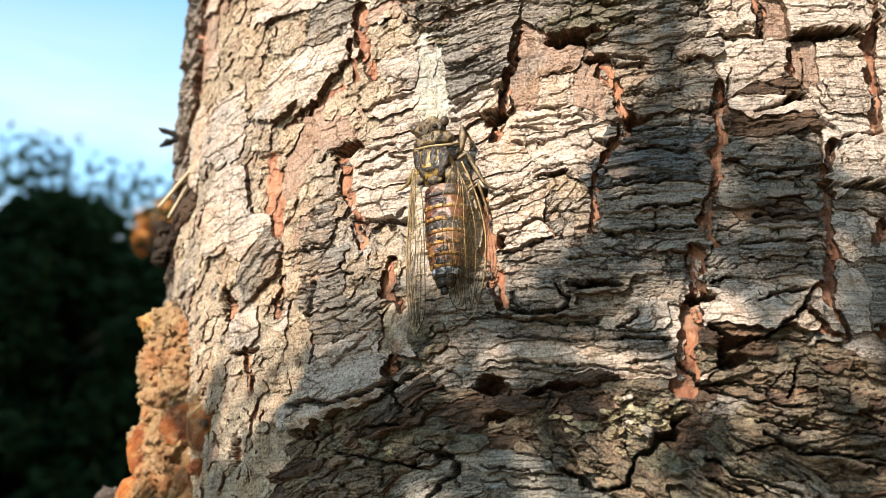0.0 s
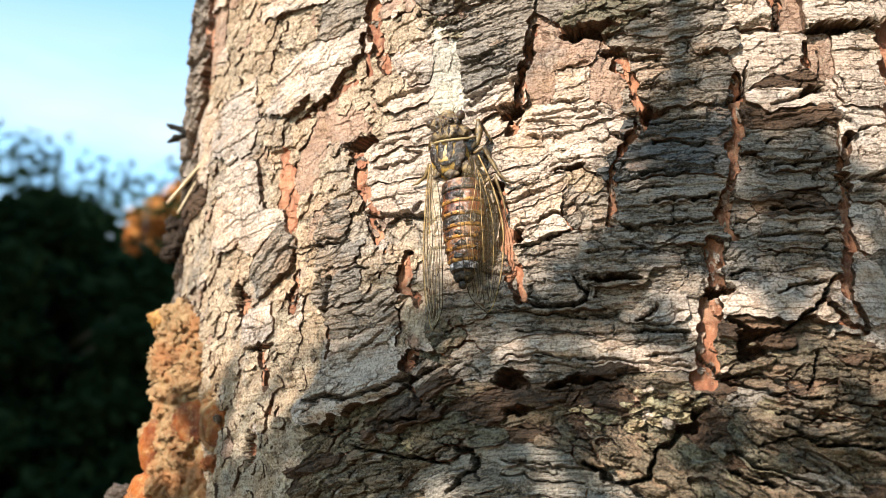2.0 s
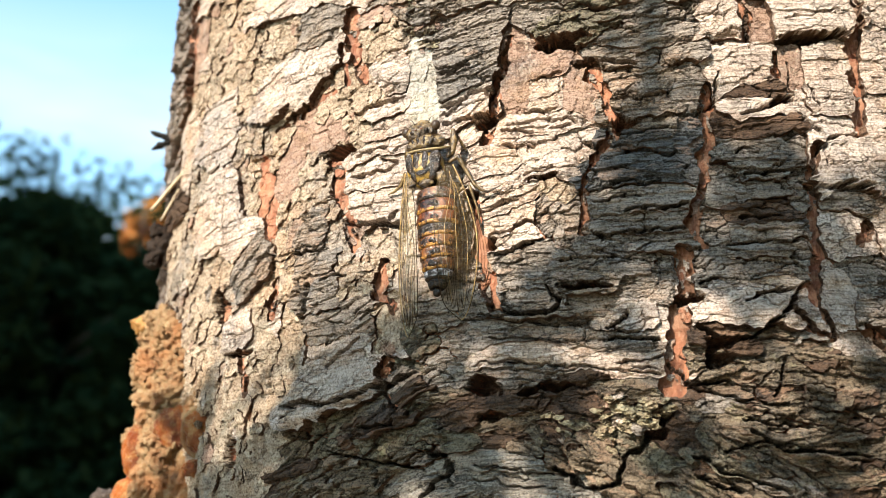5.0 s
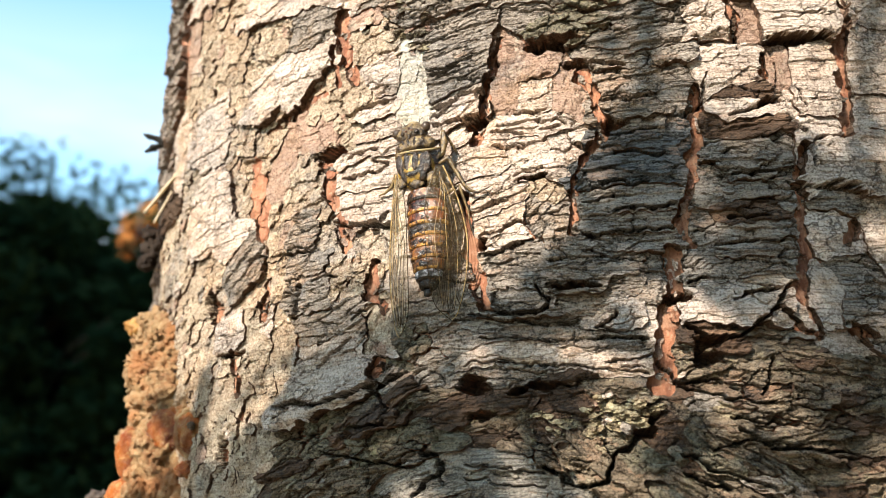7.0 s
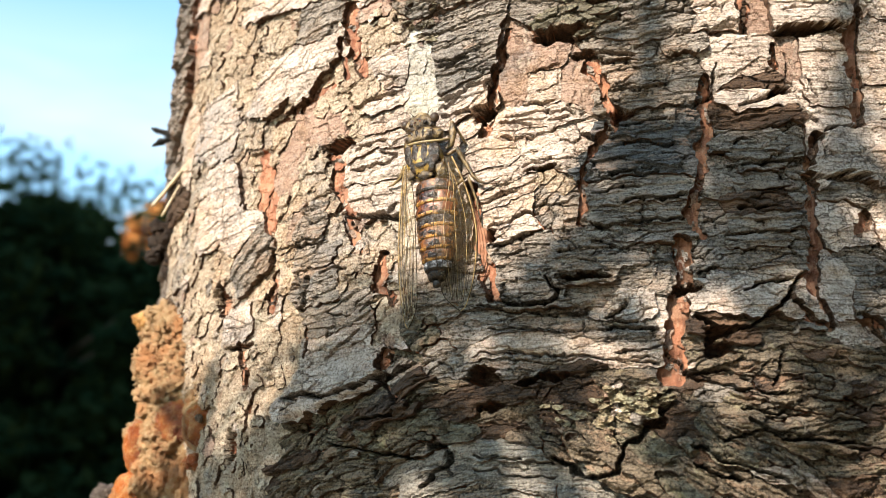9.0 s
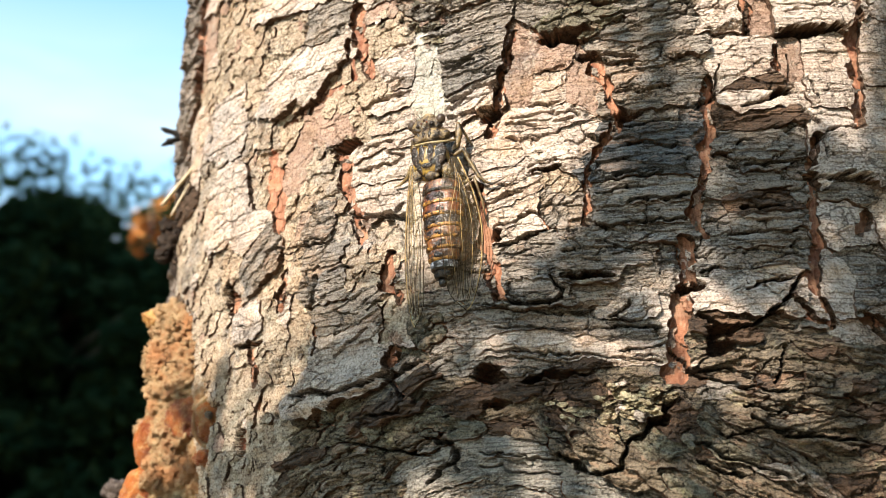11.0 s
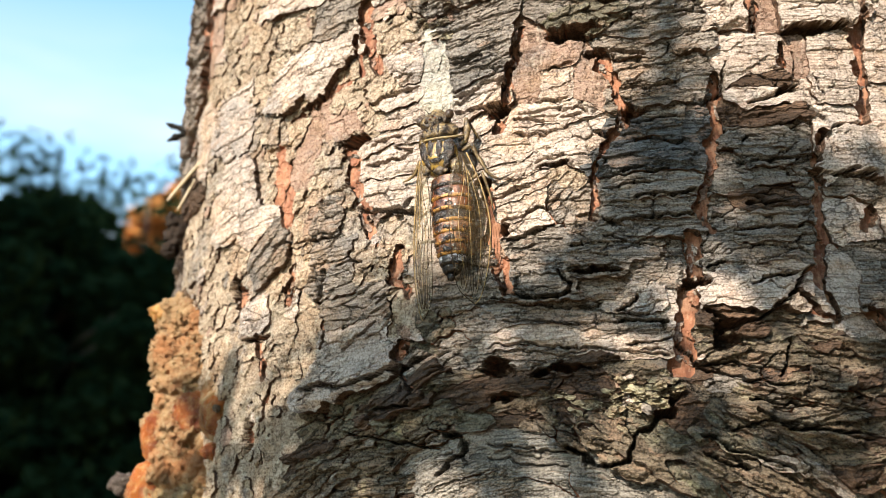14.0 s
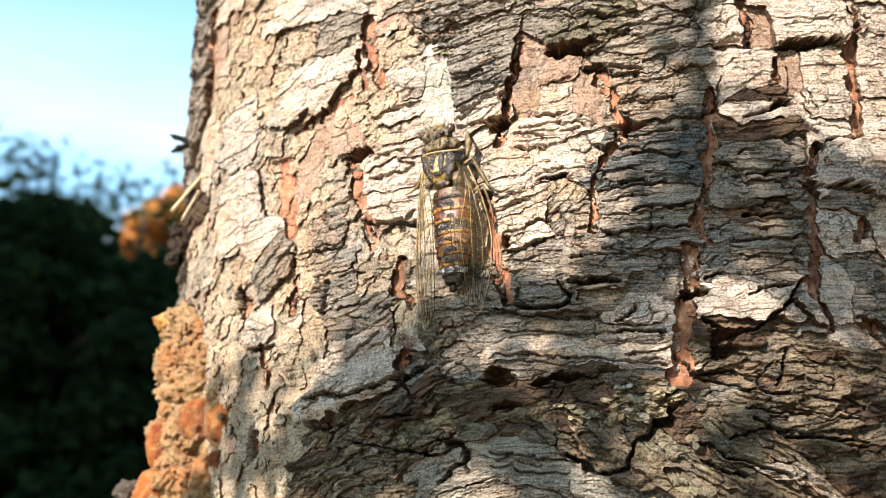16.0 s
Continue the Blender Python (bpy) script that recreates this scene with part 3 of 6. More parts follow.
crack(2.8, 55.8, 12.2, 56.9, 0.50, 3)
crack(1.5, 60.3, 4.2, 60.6, 0.41, 2)
crack(1.2, 48.8, 7.4, 48.4, 0.39, 2.5)
crack(-1.1, 44.0, 9.6, 44.6, 0.29, 2)
crack(0.4, 34.5, 7.5, 36.1, 0.47, 3)
crack(-6.4, 37.4, -3.4, 37.8, 0.38, 2.5)
crack(13.4, 67.0, 16.8, 63.1, 0.51, 3)
crack(16.8, 63.1, 17.3, 58.0, 0.58, 3)
crack(17.6, 62.3, 24.8, 64.0, 0.41, 2.5)
crack(17.4, 53.5, 24.2, 54.4, 0.60, 3)
crack(15.4, 72.3, 16.4, 68.7, 0.29, 2)
crack(3.8, 28.1, 8.0, 27.9, 0.27, 1.5)
crack(5.8, 24.1, 3.6, 19.3, 0.49, 2.5)
crack(-9.8, 21.6, -2.7, 20.7, 0.35, 2.5)
crack(-1.1, 20.2, 0.3, 18.9, 0.26, 2)
crack(0.4, 19.3, 2.8, 22.7, 0.24, 2)
crack(-1.0, 13.8, 2.7, 11.1, 0.66, 4)
crack(2.7, 11.1, 15.6, 9.8, 0.49, 3.5)
crack(-9.0, 9.8, -2.3, 7.0, 0.41, 3)
crack(-8.4, 6.9, -3.2, 4.9, 0.48, 3)
crack(-2.3, 7.0, 3.7, 4.4, 0.40, 3)
crack(-63.5, 31.6, -70.7, 28.3, 0.40, 2)
crack(-82.3, 14.2, -68.9, 16.5, 0.29, 2)
crack(-64.1, 16.2, -55.3, 17.2, 0.47, 3)
crack(-68.8, 12.6, -51.1, 9.3, 0.37, 2.5)
crack(-47.1, 10.1, -46.1, 6.6, 0.58, 2.5)
crack(-42.3, 10.0, -29.1, 7.6, 0.26, 1.5)
crack(-41.4, 7.3, -29.2, 5.3, 0.17, 1.5)
crack(-40.5, 8.6, -33.4, 7.4, 0.17, 1)
crack(-77.7, 50.0, -71.6, 49.9, 0.43, 2.5)
crack(-83.7, 50.5, -77.7, 50.0, 0.44, 2.5)
crack(-75.9, 43.3, -77.1, 37.2, 0.84, 3)
crack(-72.6, 43.9, -67.5, 44.0, 0.31, 2)
crack(-76.0, 58.4, -68.1, 59.7, 0.33, 2)
crack(-89.5, 50.4, -85.4, 51.3, 0.56, 3)
crack(-86.6, 71.0, -93.9, 72.1, 0.36, 1.5)
crack(-102.7, 65.5, -101.3, 56.8, 0.46, 1)
crack(-80.7, 96.9, -79.7, 90.4, 0.47, 1.5)
crack(-118.4, 89.4, -113.8, 81.2, 1.73, 2)
crack(-63.0, 35.6, -59.1, 38.1, 0.40, 2)
crack(-22.0, 43.8, -18.5, 42.6, 0.29, 2)
crack(-29.3, 38.0, -28.1, 34.1, 0.36, 2.5)
crack(-41.4, 26.1, -29.6, 24.5, 0.18, 1.5)
crack(-39.5, 29.7, -25.1, 28.5, 0.18, 1.5)
crack(-28.7, 23.6, -13.6, 23.7, 0.18, 1.5)
crack(-18.5, 24.9, -12.7, 26.0, 0.27, 2)
crack(-20.0, 28.6, -13.4, 28.0, 0.36, 2.5)
hole(-25.9, 82.5, 8.8, 2.6, 2, 15)
hole(-69.3, 67.9, 6.8, 2.9, 5, 13)
hole(-23.1, 78.0, 2.5, 2.1, 0, 5)
hole(-42.6, 55.7, 2.2, 1.6, 0, 4)
hole(-39.1, 45.9, 1.9, 2.2, -30, 4)
hole(-16.5, 66.4, 4.7, 1.9, 0, 5)
hole(10.8, 69.5, 4.2, 1.4, 15, 3.5)
hole(-40.1, 68.6, 4.0, 2.3, 30, 4.5)
hole(15.9, 81.5, 12.0, 1.3, 2, 5)
hole(-7.9, 35.1, 4.2, 1.9, 0, 4.5)
hole(-4.7, 24.6, 4.8, 2.6, 0, 5)
hole(-14.2, 13.6, 2.8, 1.1, 20, 5.0)
hole(-40.5, 22.8, 4.7, 2.0, 0, 5)
hole(-29.7, 21.0, 7.8, 1.4, 0, 5)
hole(-97.5, 14.0, 3.2, 6.3, 0, 4)
hole(-39.1, 16.9, 5.5, 1.3, 8, 3)
hole(-94.5, 32.7, 7.6, 1.5, 0, 4)
hole(-101.6, 44.0, 4.0, 4.7, 15, 4)
fissure(-86.1, 76.0, -76.9, 78.8, 1.50)
fissure(-76.9, 78.8, -71.8, 81.2, 1.50)
crack(-66.1, 74.5, -56.6, 74.8, 0.40, 2.0)
crack(-47.8, 72.5, -41.5, 74.3, 0.50, 2.5)
crack(-41.5, 74.3, -38.3, 74.4, 0.50, 2.5)
crack(-35.9, 80.5, -36.6, 76.9, 0.50, 2.5)
crack(-36.6, 76.9, -39.3, 73.5, 0.50, 2.5)
crack(-23.2, 77.9, -14.1, 77.5, 0.60, 3.0)
hole(-29.9, 57.5, 5.0, 1.0, 8, 4.0)
hole(-23.8, 37.4, 8.0, 1.3, -5, 4.0)
crack(-39.6, 34.9, -33.9, 33.7, 0.60, 3.0)
crack(-33.9, 33.7, -29.4, 33.3, 0.60, 3.0)
crack(-29.4, 33.3, -28.0, 35.5, 0.60, 3.0)
crack(-68.0, 54.8, -64.2, 52.7, 0.45, 2.5)
crack(-64.2, 52.7, -59.3, 52.7, 0.45, 2.5)
crack(-65.7, 62.0, -59.8, 61.8, 0.40, 2.0)
crack(-59.8, 61.8, -56.2, 62.9, 0.40, 2.0)
crack(3.0, 66.7, 7.3, 67.9, 0.50, 2.5)
crack(7.3, 67.9, 12.3, 70.6, 0.50, 2.5)
crack(-6.9, 29.5, -3.6, 27.7, 0.70, 3.5)
crack(-3.6, 27.7, 0.1, 28.1, 0.70, 3.5)
crack(0.1, 28.1, 5.1, 31.5, 0.70, 3.5)
crack(5.1, 31.5, 9.3, 36.8, 0.70, 3.5)
hole(-3.6, 27.2, 6.0, 2.2, 8, 5.0)
crack(-50.1, 12.0, -47.1, 11.0, 0.70, 3.0)
crack(-47.1, 11.0, -46.0, 8.5, 0.70, 3.0)
crack(-46.0, 8.5, -48.1, 7.0, 0.70, 3.0)
crack(-48.1, 7.0, -50.8, 4.9, 0.70, 3.0)
crack(-79.8, 21.4, -69.1, 20.7, 0.80, 3.5)
crack(-69.1, 20.7, -58.7, 22.9, 0.80, 3.5)
crack(-58.7, 22.9, -53.1, 25.0, 0.80, 3.5)
crack(-29.1, 8.6, -25.0, 5.4, 0.70, 3.5)
crack(-25.0, 5.4, -20.1, 6.5, 0.70, 3.5)
crack(-20.1, 6.5, -18.4, 10.1, 0.70, 3.5)
crack(-18.4, 10.1, -14.2, 13.4, 0.70, 3.5)
crack(-14.2, 13.4, -12.5, 15.9, 0.70, 3.5)
hole(-40.5, 21.5, 6.0, 1.8, 0, 5.0)
crack(11.9, 54.8, 17.4, 53.5, 0.50, 2.5)
crack(17.4, 53.5, 21.5, 55.0, 0.50, 2.5)
crack(-12.0, 24.7, -7.5, 20.2, 0.40, 2.5)
crack(-7.5, 20.2, -2.1, 18.5, 0.40, 2.5)
crack(-2.1, 18.5, 5.0, 17.6, 0.40, 2.5)
crack(-17.3, 32.2, -19.9, 30.4, 0.40, 2.0)
crack(-19.9, 30.4, -16.6, 29.4, 0.40, 2.0)
crack(-41.5, 33.6, -32.1, 32.0, 0.25, 1.5)
crack(-32.1, 32.0, -23.3, 31.1, 0.25, 1.5)
crack(-40.5, 26.0, -28.7, 24.5, 0.25, 1.5)
crack(-28.7, 24.5, -13.7, 22.8, 0.25, 1.5)
crack(-1.5, 15.9, 4.6, 14.2, 0.30, 2.0)
crack(4.6, 14.2, 16.1, 13.5, 0.30, 2.0)
crack(-5.1, 11.0, 4.3, 11.7, 0.30, 2.0)
crack(4.3, 11.7, 15.5, 8.5, 0.30, 2.0)
crack(-37.1, 64.2, -31.8, 63.2, 0.30, 1.5)
crack(-31.8, 63.2, -26.9, 64.3, 0.30, 1.5)
crack(-35.6, 67.7, -28.8, 68.1, 0.30, 1.5)
crack(-28.8, 68.1, -24.0, 66.6, 0.30, 1.5)
fissure(10.4, 36.8, 12.1, 31.8, 1.30)
fissure(12.1, 31.8, 13.2, 28.2, 1.30)
fissure(-21.2, 77.4, -19.6, 69.9, 1.60)
fissure(-19.6, 69.9, -18.4, 65.2, 1.60)
crack(-0.1, 75.2, -1.0, 70.1, 0.35, 2.0)
crack(-1.0, 70.1, -3.5, 67.0, 0.35, 2.0)
crack(12.5, 77.4, 12.4, 72.2, 0.35, 2.0)
crack(12.4, 72.2, 14.0, 68.6, 0.35, 2.0)
crack(6.2, 83.0, 5.5, 79.9, 0.30, 2.0)
plate(-102.3, 18.0, 9.7, 8.7, 0, 1.8, "C")
plate(-105.7, 9.1, 14.2, 11.7, 0, 2.0, "C")
plate(-120.9, 37.6, 15.3, 13.6, 0, 1.8, "C")
plate(-121.2, 26.9, 19.1, 12.0, 0, 1.8, "C")
plate(-122.7, 15.4, 19.9, 12.8, 0, 1.8, "C")
plate(-134.3, 58.7, 21.1, 12.7, 0, 1.8, "C")
plate(-151.7, 58.3, 21.1, 22.4, 0, 1.8, "D")


# size of the flakes of each kind of bark (mm round, mm up), their relief and the depth of the splits between them
FLAKES = {"P": (8.5, 3.6, 0.22, 0.50), "G": (9.0, 2.3, 0.42, 0.75), "S": (8.0, 2.0, 0.42, 0.75), "C": (3.8, 5.2, 0.34, 0.40), "R": (5.0, 4.0, 0.15, 0.30), "N": (9.0, 2.1, 0.44, 0.60),
          "W": (14.0, 1.0, 0.12, 0.30), "K": (2.4, 1.3, 0.60, 0.50), "M": (4.5, 2.2, 0.50, 0.50), "B": (7.0, 2.0, 0.42, 0.55), "D": (7.0, 6.0, 1.50, 0.60), "L": (3.0, 3.0, 0.12, 0.20), "I": (3.0, 4.0, 0.2, 0.2)}


def flakes(x, y, seed):
    """Broken cells over arrays: each cell's own number, the gap to its border, and the offset from its middle."""
    ix, iy = np.floor(x).astype(np.int64), np.floor(y).astype(np.int64)
    near, second = np.full(x.shape, 9.0), np.full(x.shape, 9.0)
    own, ox, oy = np.zeros(x.shape), np.zeros(x.shape), np.zeros(x.shape)
    for a in (-1, 0, 1):
        for b in (-1, 0, 1):
            cx, cy = ix + a, iy + b
            dx, dy = x - cx - 0.5 - 0.9 * (hash2(cx, cy, seed) - 0.5), y - cy - 0.5 - 0.8 * (hash2(cx, cy, seed + 401) - 0.5)
            d = (np.abs(dx) ** 3 + np.abs(dy) ** 3) ** (1 / 3)
            win = d < near
            second = np.where(win, near, np.minimum(second, d))
            own, ox, oy = np.where(win, hash2(cx, cy, seed + 907), own), np.where(win, dx, ox), np.where(win, dy, oy)
            near = np.where(win, d, near)
    return own, second - near, ox, oy


def from_segment(s, v, s0, v0, s1, v1):
    ds, dv = s1 - s0, v1 - v0
    t = np.clip(((s - s0) * ds + (v - v0) * dv) / (ds * ds + dv * dv + 1e-9), 0, 1)
    return np.hypot(s - s0 - t * ds, v - v0 - t * dv)


def carve(S, V, ws, wv):
    """Depth of holes and cracks over the unrolled bark."""
    deep, torn = np.zeros_like(S), 1.5 * (fbm(S / 1.4, V / 1.0, 231, 4) - 0.5)
    for s, v, w, h, tilt, d in holes:
        c, n = math.cos(radians(tilt)), math.sin(radians(tilt))
        x, y = (ws - s) * c + (wv - v) * n, (wv - v) * c - (ws - s) * n
        q = np.sqrt((2 * x / w) ** 2 + (2 * y / h) ** 2) + torn
        deep = np.maximum(deep, d * np.clip((1.1 - q) / 0.35, 0, 1))
    return deep


def build_bark():
    step = 0.17
    S1 = np.concatenate([np.arange(-178, -112, 0.36), np.arange(-112, 56, step)])
    V1 = np.arange(-2, 143, step)
    S, V = np.meshgrid(S1, V1)
    ws = S + 0.9 * (fbm(S / 5, V / 5, 11, 3) - 0.5) * 2 + 1.7 * (fbm(S / 1.5, V / 1.5, 21, 3) - 0.5)
    wv = V + 0.8 * (fbm(S / 5, V / 5, 31, 3) - 0.5) * 2 + 1.5 * (fbm(S / 1.5, V / 1.5, 41, 3) - 0.5)
    best, label = np.full(S.shape, 9.0), np.full(S.shape, -1, np.int32)
    for i, (s, v, w, h, tilt, thick, kind, name) in enumerate(plates):
        reach = 1.3 * max(w, h) + 4
        c0, c1 = np.searchsorted(S1, [s - reach, s + reach])
        r0, r1 = np.searchsorted(V1, [v - reach, v + reach])
        if c1 <= c0 or r1 <= r0 or name == "inner_flake":
            continue
        x, y = ws[r0:r1, c0:c1] - s, wv[r0:r1, c0:c1] - v
        c, n = math.cos(radians(tilt)), math.sin(radians(tilt))
        x, y = (x * c + y * n) / (w / 2), (y * c - x * n) / (h / 2)
        q = (np.abs(x) ** 3.2 + np.abs(y) ** 3.2) ** (1 / 3.2) * (0.72 if thick > 4.3 else 1.2 if name == "bark_scale" else 1.0)
        win = q < best[r0:r1, c0:c1]
        best[r0:r1, c0:c1] = np.where(win, q, best[r0:r1, c0:c1])
        label[r0:r1, c0:c1] = np.where(win, i, label[r0:r1, c0:c1])
    label[best > 3.0] = -1
    frayed = fbm(S / 2.2, V / 3.2, 241, 4)
    for s0, v0, s1, v1, w in fissures:
        pad = w + 3
        c0, c1 = np.searchsorted(S1, [min(s0, s1) - pad, max(s0, s1) + pad])
        r0, r1 = np.searchsorted(V1, [min(v0, v1) - pad, max(v0, v1) + pad])
        near = from_segment(ws[r0:r1, c0:c1], wv[r0:r1, c0:c1], s0, v0, s1, v1) < w / 2 * (0.45 + 0.9 * frayed[r0:r1, c0:c1])
        label[r0:r1, c0:c1][near] = -1
    for i, (s, v, w, h, tilt, thick, kind, name) in enumerate(plates):
        if name == "inner_flake":
            c0, c1 = np.searchsorted(S1, [s - w, s + w])
            r0, r1 = np.searchsorted(V1, [v - h, v + h])
            x, y = 2 * (ws[r0:r1, c0:c1] - s) / w, 2 * (wv[r0:r1, c0:c1] - v) / h
            near = (x * x + y * y < 1) & (label[r0:r1, c0:c1] < 0)
            label[r0:r1, c0:c1][near] = i
    cut = np.zeros_like(S)
    for s0, v0, s1, v1, w, deep in cracks:
        pad = w + 4
        c0, c1 = np.searchsorted(S1, [min(s0, s1) - pad, max(s0, s1) + pad])
        r0, r1 = np.searchsorted(V1, [min(v0, v1) - pad, max(v0, v1) + pad])
        d = from_segment(ws[r0:r1, c0:c1], wv[r0:r1, c0:c1], s0, v0, s1, v1)
        cut[r0:r1, c0:c1] = np.maximum(cut[r0:r1, c0:c1], deep * np.clip((w / 2 + 0.12 - d) / 0.22, 0, 1))
    pit = carve(S, V, ws, wv)
    label[pit > 2.6] = -1
    cut = np.maximum(cut, pit)
    rough = fbm(S / 1.6, V / 1.3, 51, 4) - 0.5
    jagx, jagy = (fbm(S / 1.1, V / 1.1, 211, 4) - 0.5) * 2, (fbm(S / 1.3, V / 1.0, 221, 4) - 0.5) * 2
    broad = fbm(S / 12, V / 9, 61, 3) - 0.5
    closed = (label >= 0) & (grain(S / 5, V / 3.5, 131) < np.where(S < -60, 0.70, 0.74))
    # the inner bark, one sheet under all plates
    chip = 7 * fbm(S / 2.2, V / 5.5, 171, 4)
    hc = 0.22 * (np.floor(chip) - 3) + 0.45 + 0.5 * (fbm(S / 2.0, V / 5, 71, 4) - 0.5) * 2 + 0.25 * rough - 0.8 * cut
    grid_mesh("inner_bark", S[::2, ::2], V[::2, ::2], hc[::2, ::2], cut[::2, ::2])
    for i, (s, v, w, h, tilt, thick, kind, name) in enumerate(plates):
        reach = 1.8 * max(w, h) + 6
        c0, c1 = np.searchsorted(S1, [s - reach, s + reach])
        r0, r1 = np.searchsorted(V1, [v - reach, v + reach])
        c0, r0 = max(c0 - 1, 0), max(r0 - 1, 0)
        mine = label[r0:r1, c0:c1] == i
        if mine.sum() < 12:
            continue
        thick = 1.1 + (0.8 if v < 24 else 0.5) * thick - (0.6 if v < 24 else 0) if name != "inner_flake" else thick + 0.6
        for _ in range(2):
            grown = mine.copy()
            grown[1:] |= mine[:-1]
            grown[:-1] |= mine[1:]
            grown[:, 1:] |= mine[:, :-1]
            grown[:, :-1] |= mine[:, 1:]
            mine = mine | (grown & closed[r0:r1, c0:c1])
        rr, cc = np.flatnonzero(mine.any(1)), np.flatnonzero(mine.any(0))
        mine = mine[rr[0]:rr[-1] + 1, cc[0]:cc[-1] + 1]
        r0, r1, c0, c1 = r0 + rr[0], r0 + rr[-1] + 1, c0 + cc[0], c0 + cc[-1] + 1
        box = (slice(r0, r1), slice(c0, c1))
        Sb, Vb = S[box], V[box]
        c, n = math.cos(radians(tilt)), math.sin(radians(tilt))
        xl, yl = (Sb - s) * c + (Vb - v) * n, (Vb - v) * c - (Sb - s) * n
        wide, high, relief, split = FLAKES.get(kind, FLAKES["G"])
        jx, jy = jagx[box], jagy[box]
        if kind == "W":
            # the grain of the old knot runs in arcs round its heart
            arc, turn = np.hypot(Sb + 33, Vb + 40), np.arctan2(Sb + 33, Vb + 40)
            big = flakes(40 * turn / wide + 0.4 * jx, (arc + 0.5 * jy) / high, 7)
            small = flakes(40 * turn / 5 + 0.4 * jx, (arc + 0.3 * jy) / 0.45, 8)
        else:
            big = flakes((xl + 0.9 * jx) / wide, (yl + 0.55 * jy) / high, 11 + i)
            small = flakes((xl + 0.7 * jx) / (0.36 * wide), (yl + 0.45 * jy) / (0.36 * high), 57 + i)
        top = thick + relief * (1.1 * (big[0] - 0.5) - 0.7 * big[3] - 0.4 * (big[0] < 0.10)) + 0.36 * relief * (small[0] - 0.5 - 0.6 * small[3])
        # splits between flakes get low wear, so the material darkens them
        split_dark = np.clip(1.3 - big[1] * high / 0.20, 0, 1) * np.clip((grain(xl / 5, yl / 3, 161 + i) - (0.50 if kind in "PCR" else 0.40)) / 0.12, 0, 1)
        split_dark = np.maximum(split_dark, np.clip(1.2 - small[1] * 0.36 * high / 0.13, 0, 1) * (grain(xl / 3, yl / 1.5, 181 + i) > 0.56))
        top -= split * np.clip(1.25 - big[1] * high / 0.16, 0, 1) * np.clip((grain(xl / 5, yl / 3, 161 + i) - (0.56 if kind in "PCR" else 0.46)) / 0.12, 0, 1)
        top -= 0.4 * split * np.clip(1.2 - small[1] * 0.36 * high / 0.12, 0, 1) * (grain(xl / 3, yl / 1.5, 181 + i) > 0.5)
        top += 0.12 * (grain(xl / 2.6, yl / 0.38, 101 + i) - 0.5) * (1.5 if kind in "GWS" else 0.7)
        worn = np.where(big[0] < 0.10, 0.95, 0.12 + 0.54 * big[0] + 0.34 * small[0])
        worn = worn * (1 - np.clip(np.maximum(split_dark, cut[box] / 1.5), 0, 1))
        top += rough[box] * {"C": 0.6, "K": 1.3, "M": 0.9, "N": 0.7, "B": 0.7, "R": 0.3, "P": 0.2}.get(kind, 0.35) + 1.0 * broad[box]
        top += -0.11 * thick * yl / (h / 2)
        edge = np.clip(best[box], 0, 1.5)
        top -= 0.30 * thick * np.clip((edge - 0.72) / 0.5, 0, 1) ** 2
        top = np.maximum(top - cut[box], -1.0 + 0.1 * rough[box])
        bark_plate(name, mine, Sb, Vb, top, worn, kind)


def grid_mesh(name, S, V, H, cut):
    rows, cols = S.shape
    pts = on_trunk(S, V, H).reshape(-1, 3)
    k = np.arange(rows * cols).reshape(rows, cols)
    quads = np.stack([k[:-1, :-1], k[:-1, 1:], k[1:, 1:], k[1:, :-1]], -1).reshape(-1, 4)
    mesh = bpy.data.meshes.new(name)
    mesh.from_pydata(pts, [], quads.tolist())
    wear = mesh.attributes.new("wear", "FLOAT", "POINT")
    chip = np.floor(7 * fbm(S / 2.2, V / 5.5, 171, 4)).astype(np.int64)
    wear.data.foreach_set("value", hash2(chip, np.floor(V / 6).astype(np.int64), 5).astype(np.float32).ravel())
    # Faces in holes and cracks take the dark edge bark, standing in for shade.
    mesh.polygons.foreach_set("material_index", (cut[:-1, :-1].ravel() > 1.4).astype(np.int32))
    return mesh_part(name, mesh, (INNER, SIDE), pine, "reddish orange inner bark in the fissures")


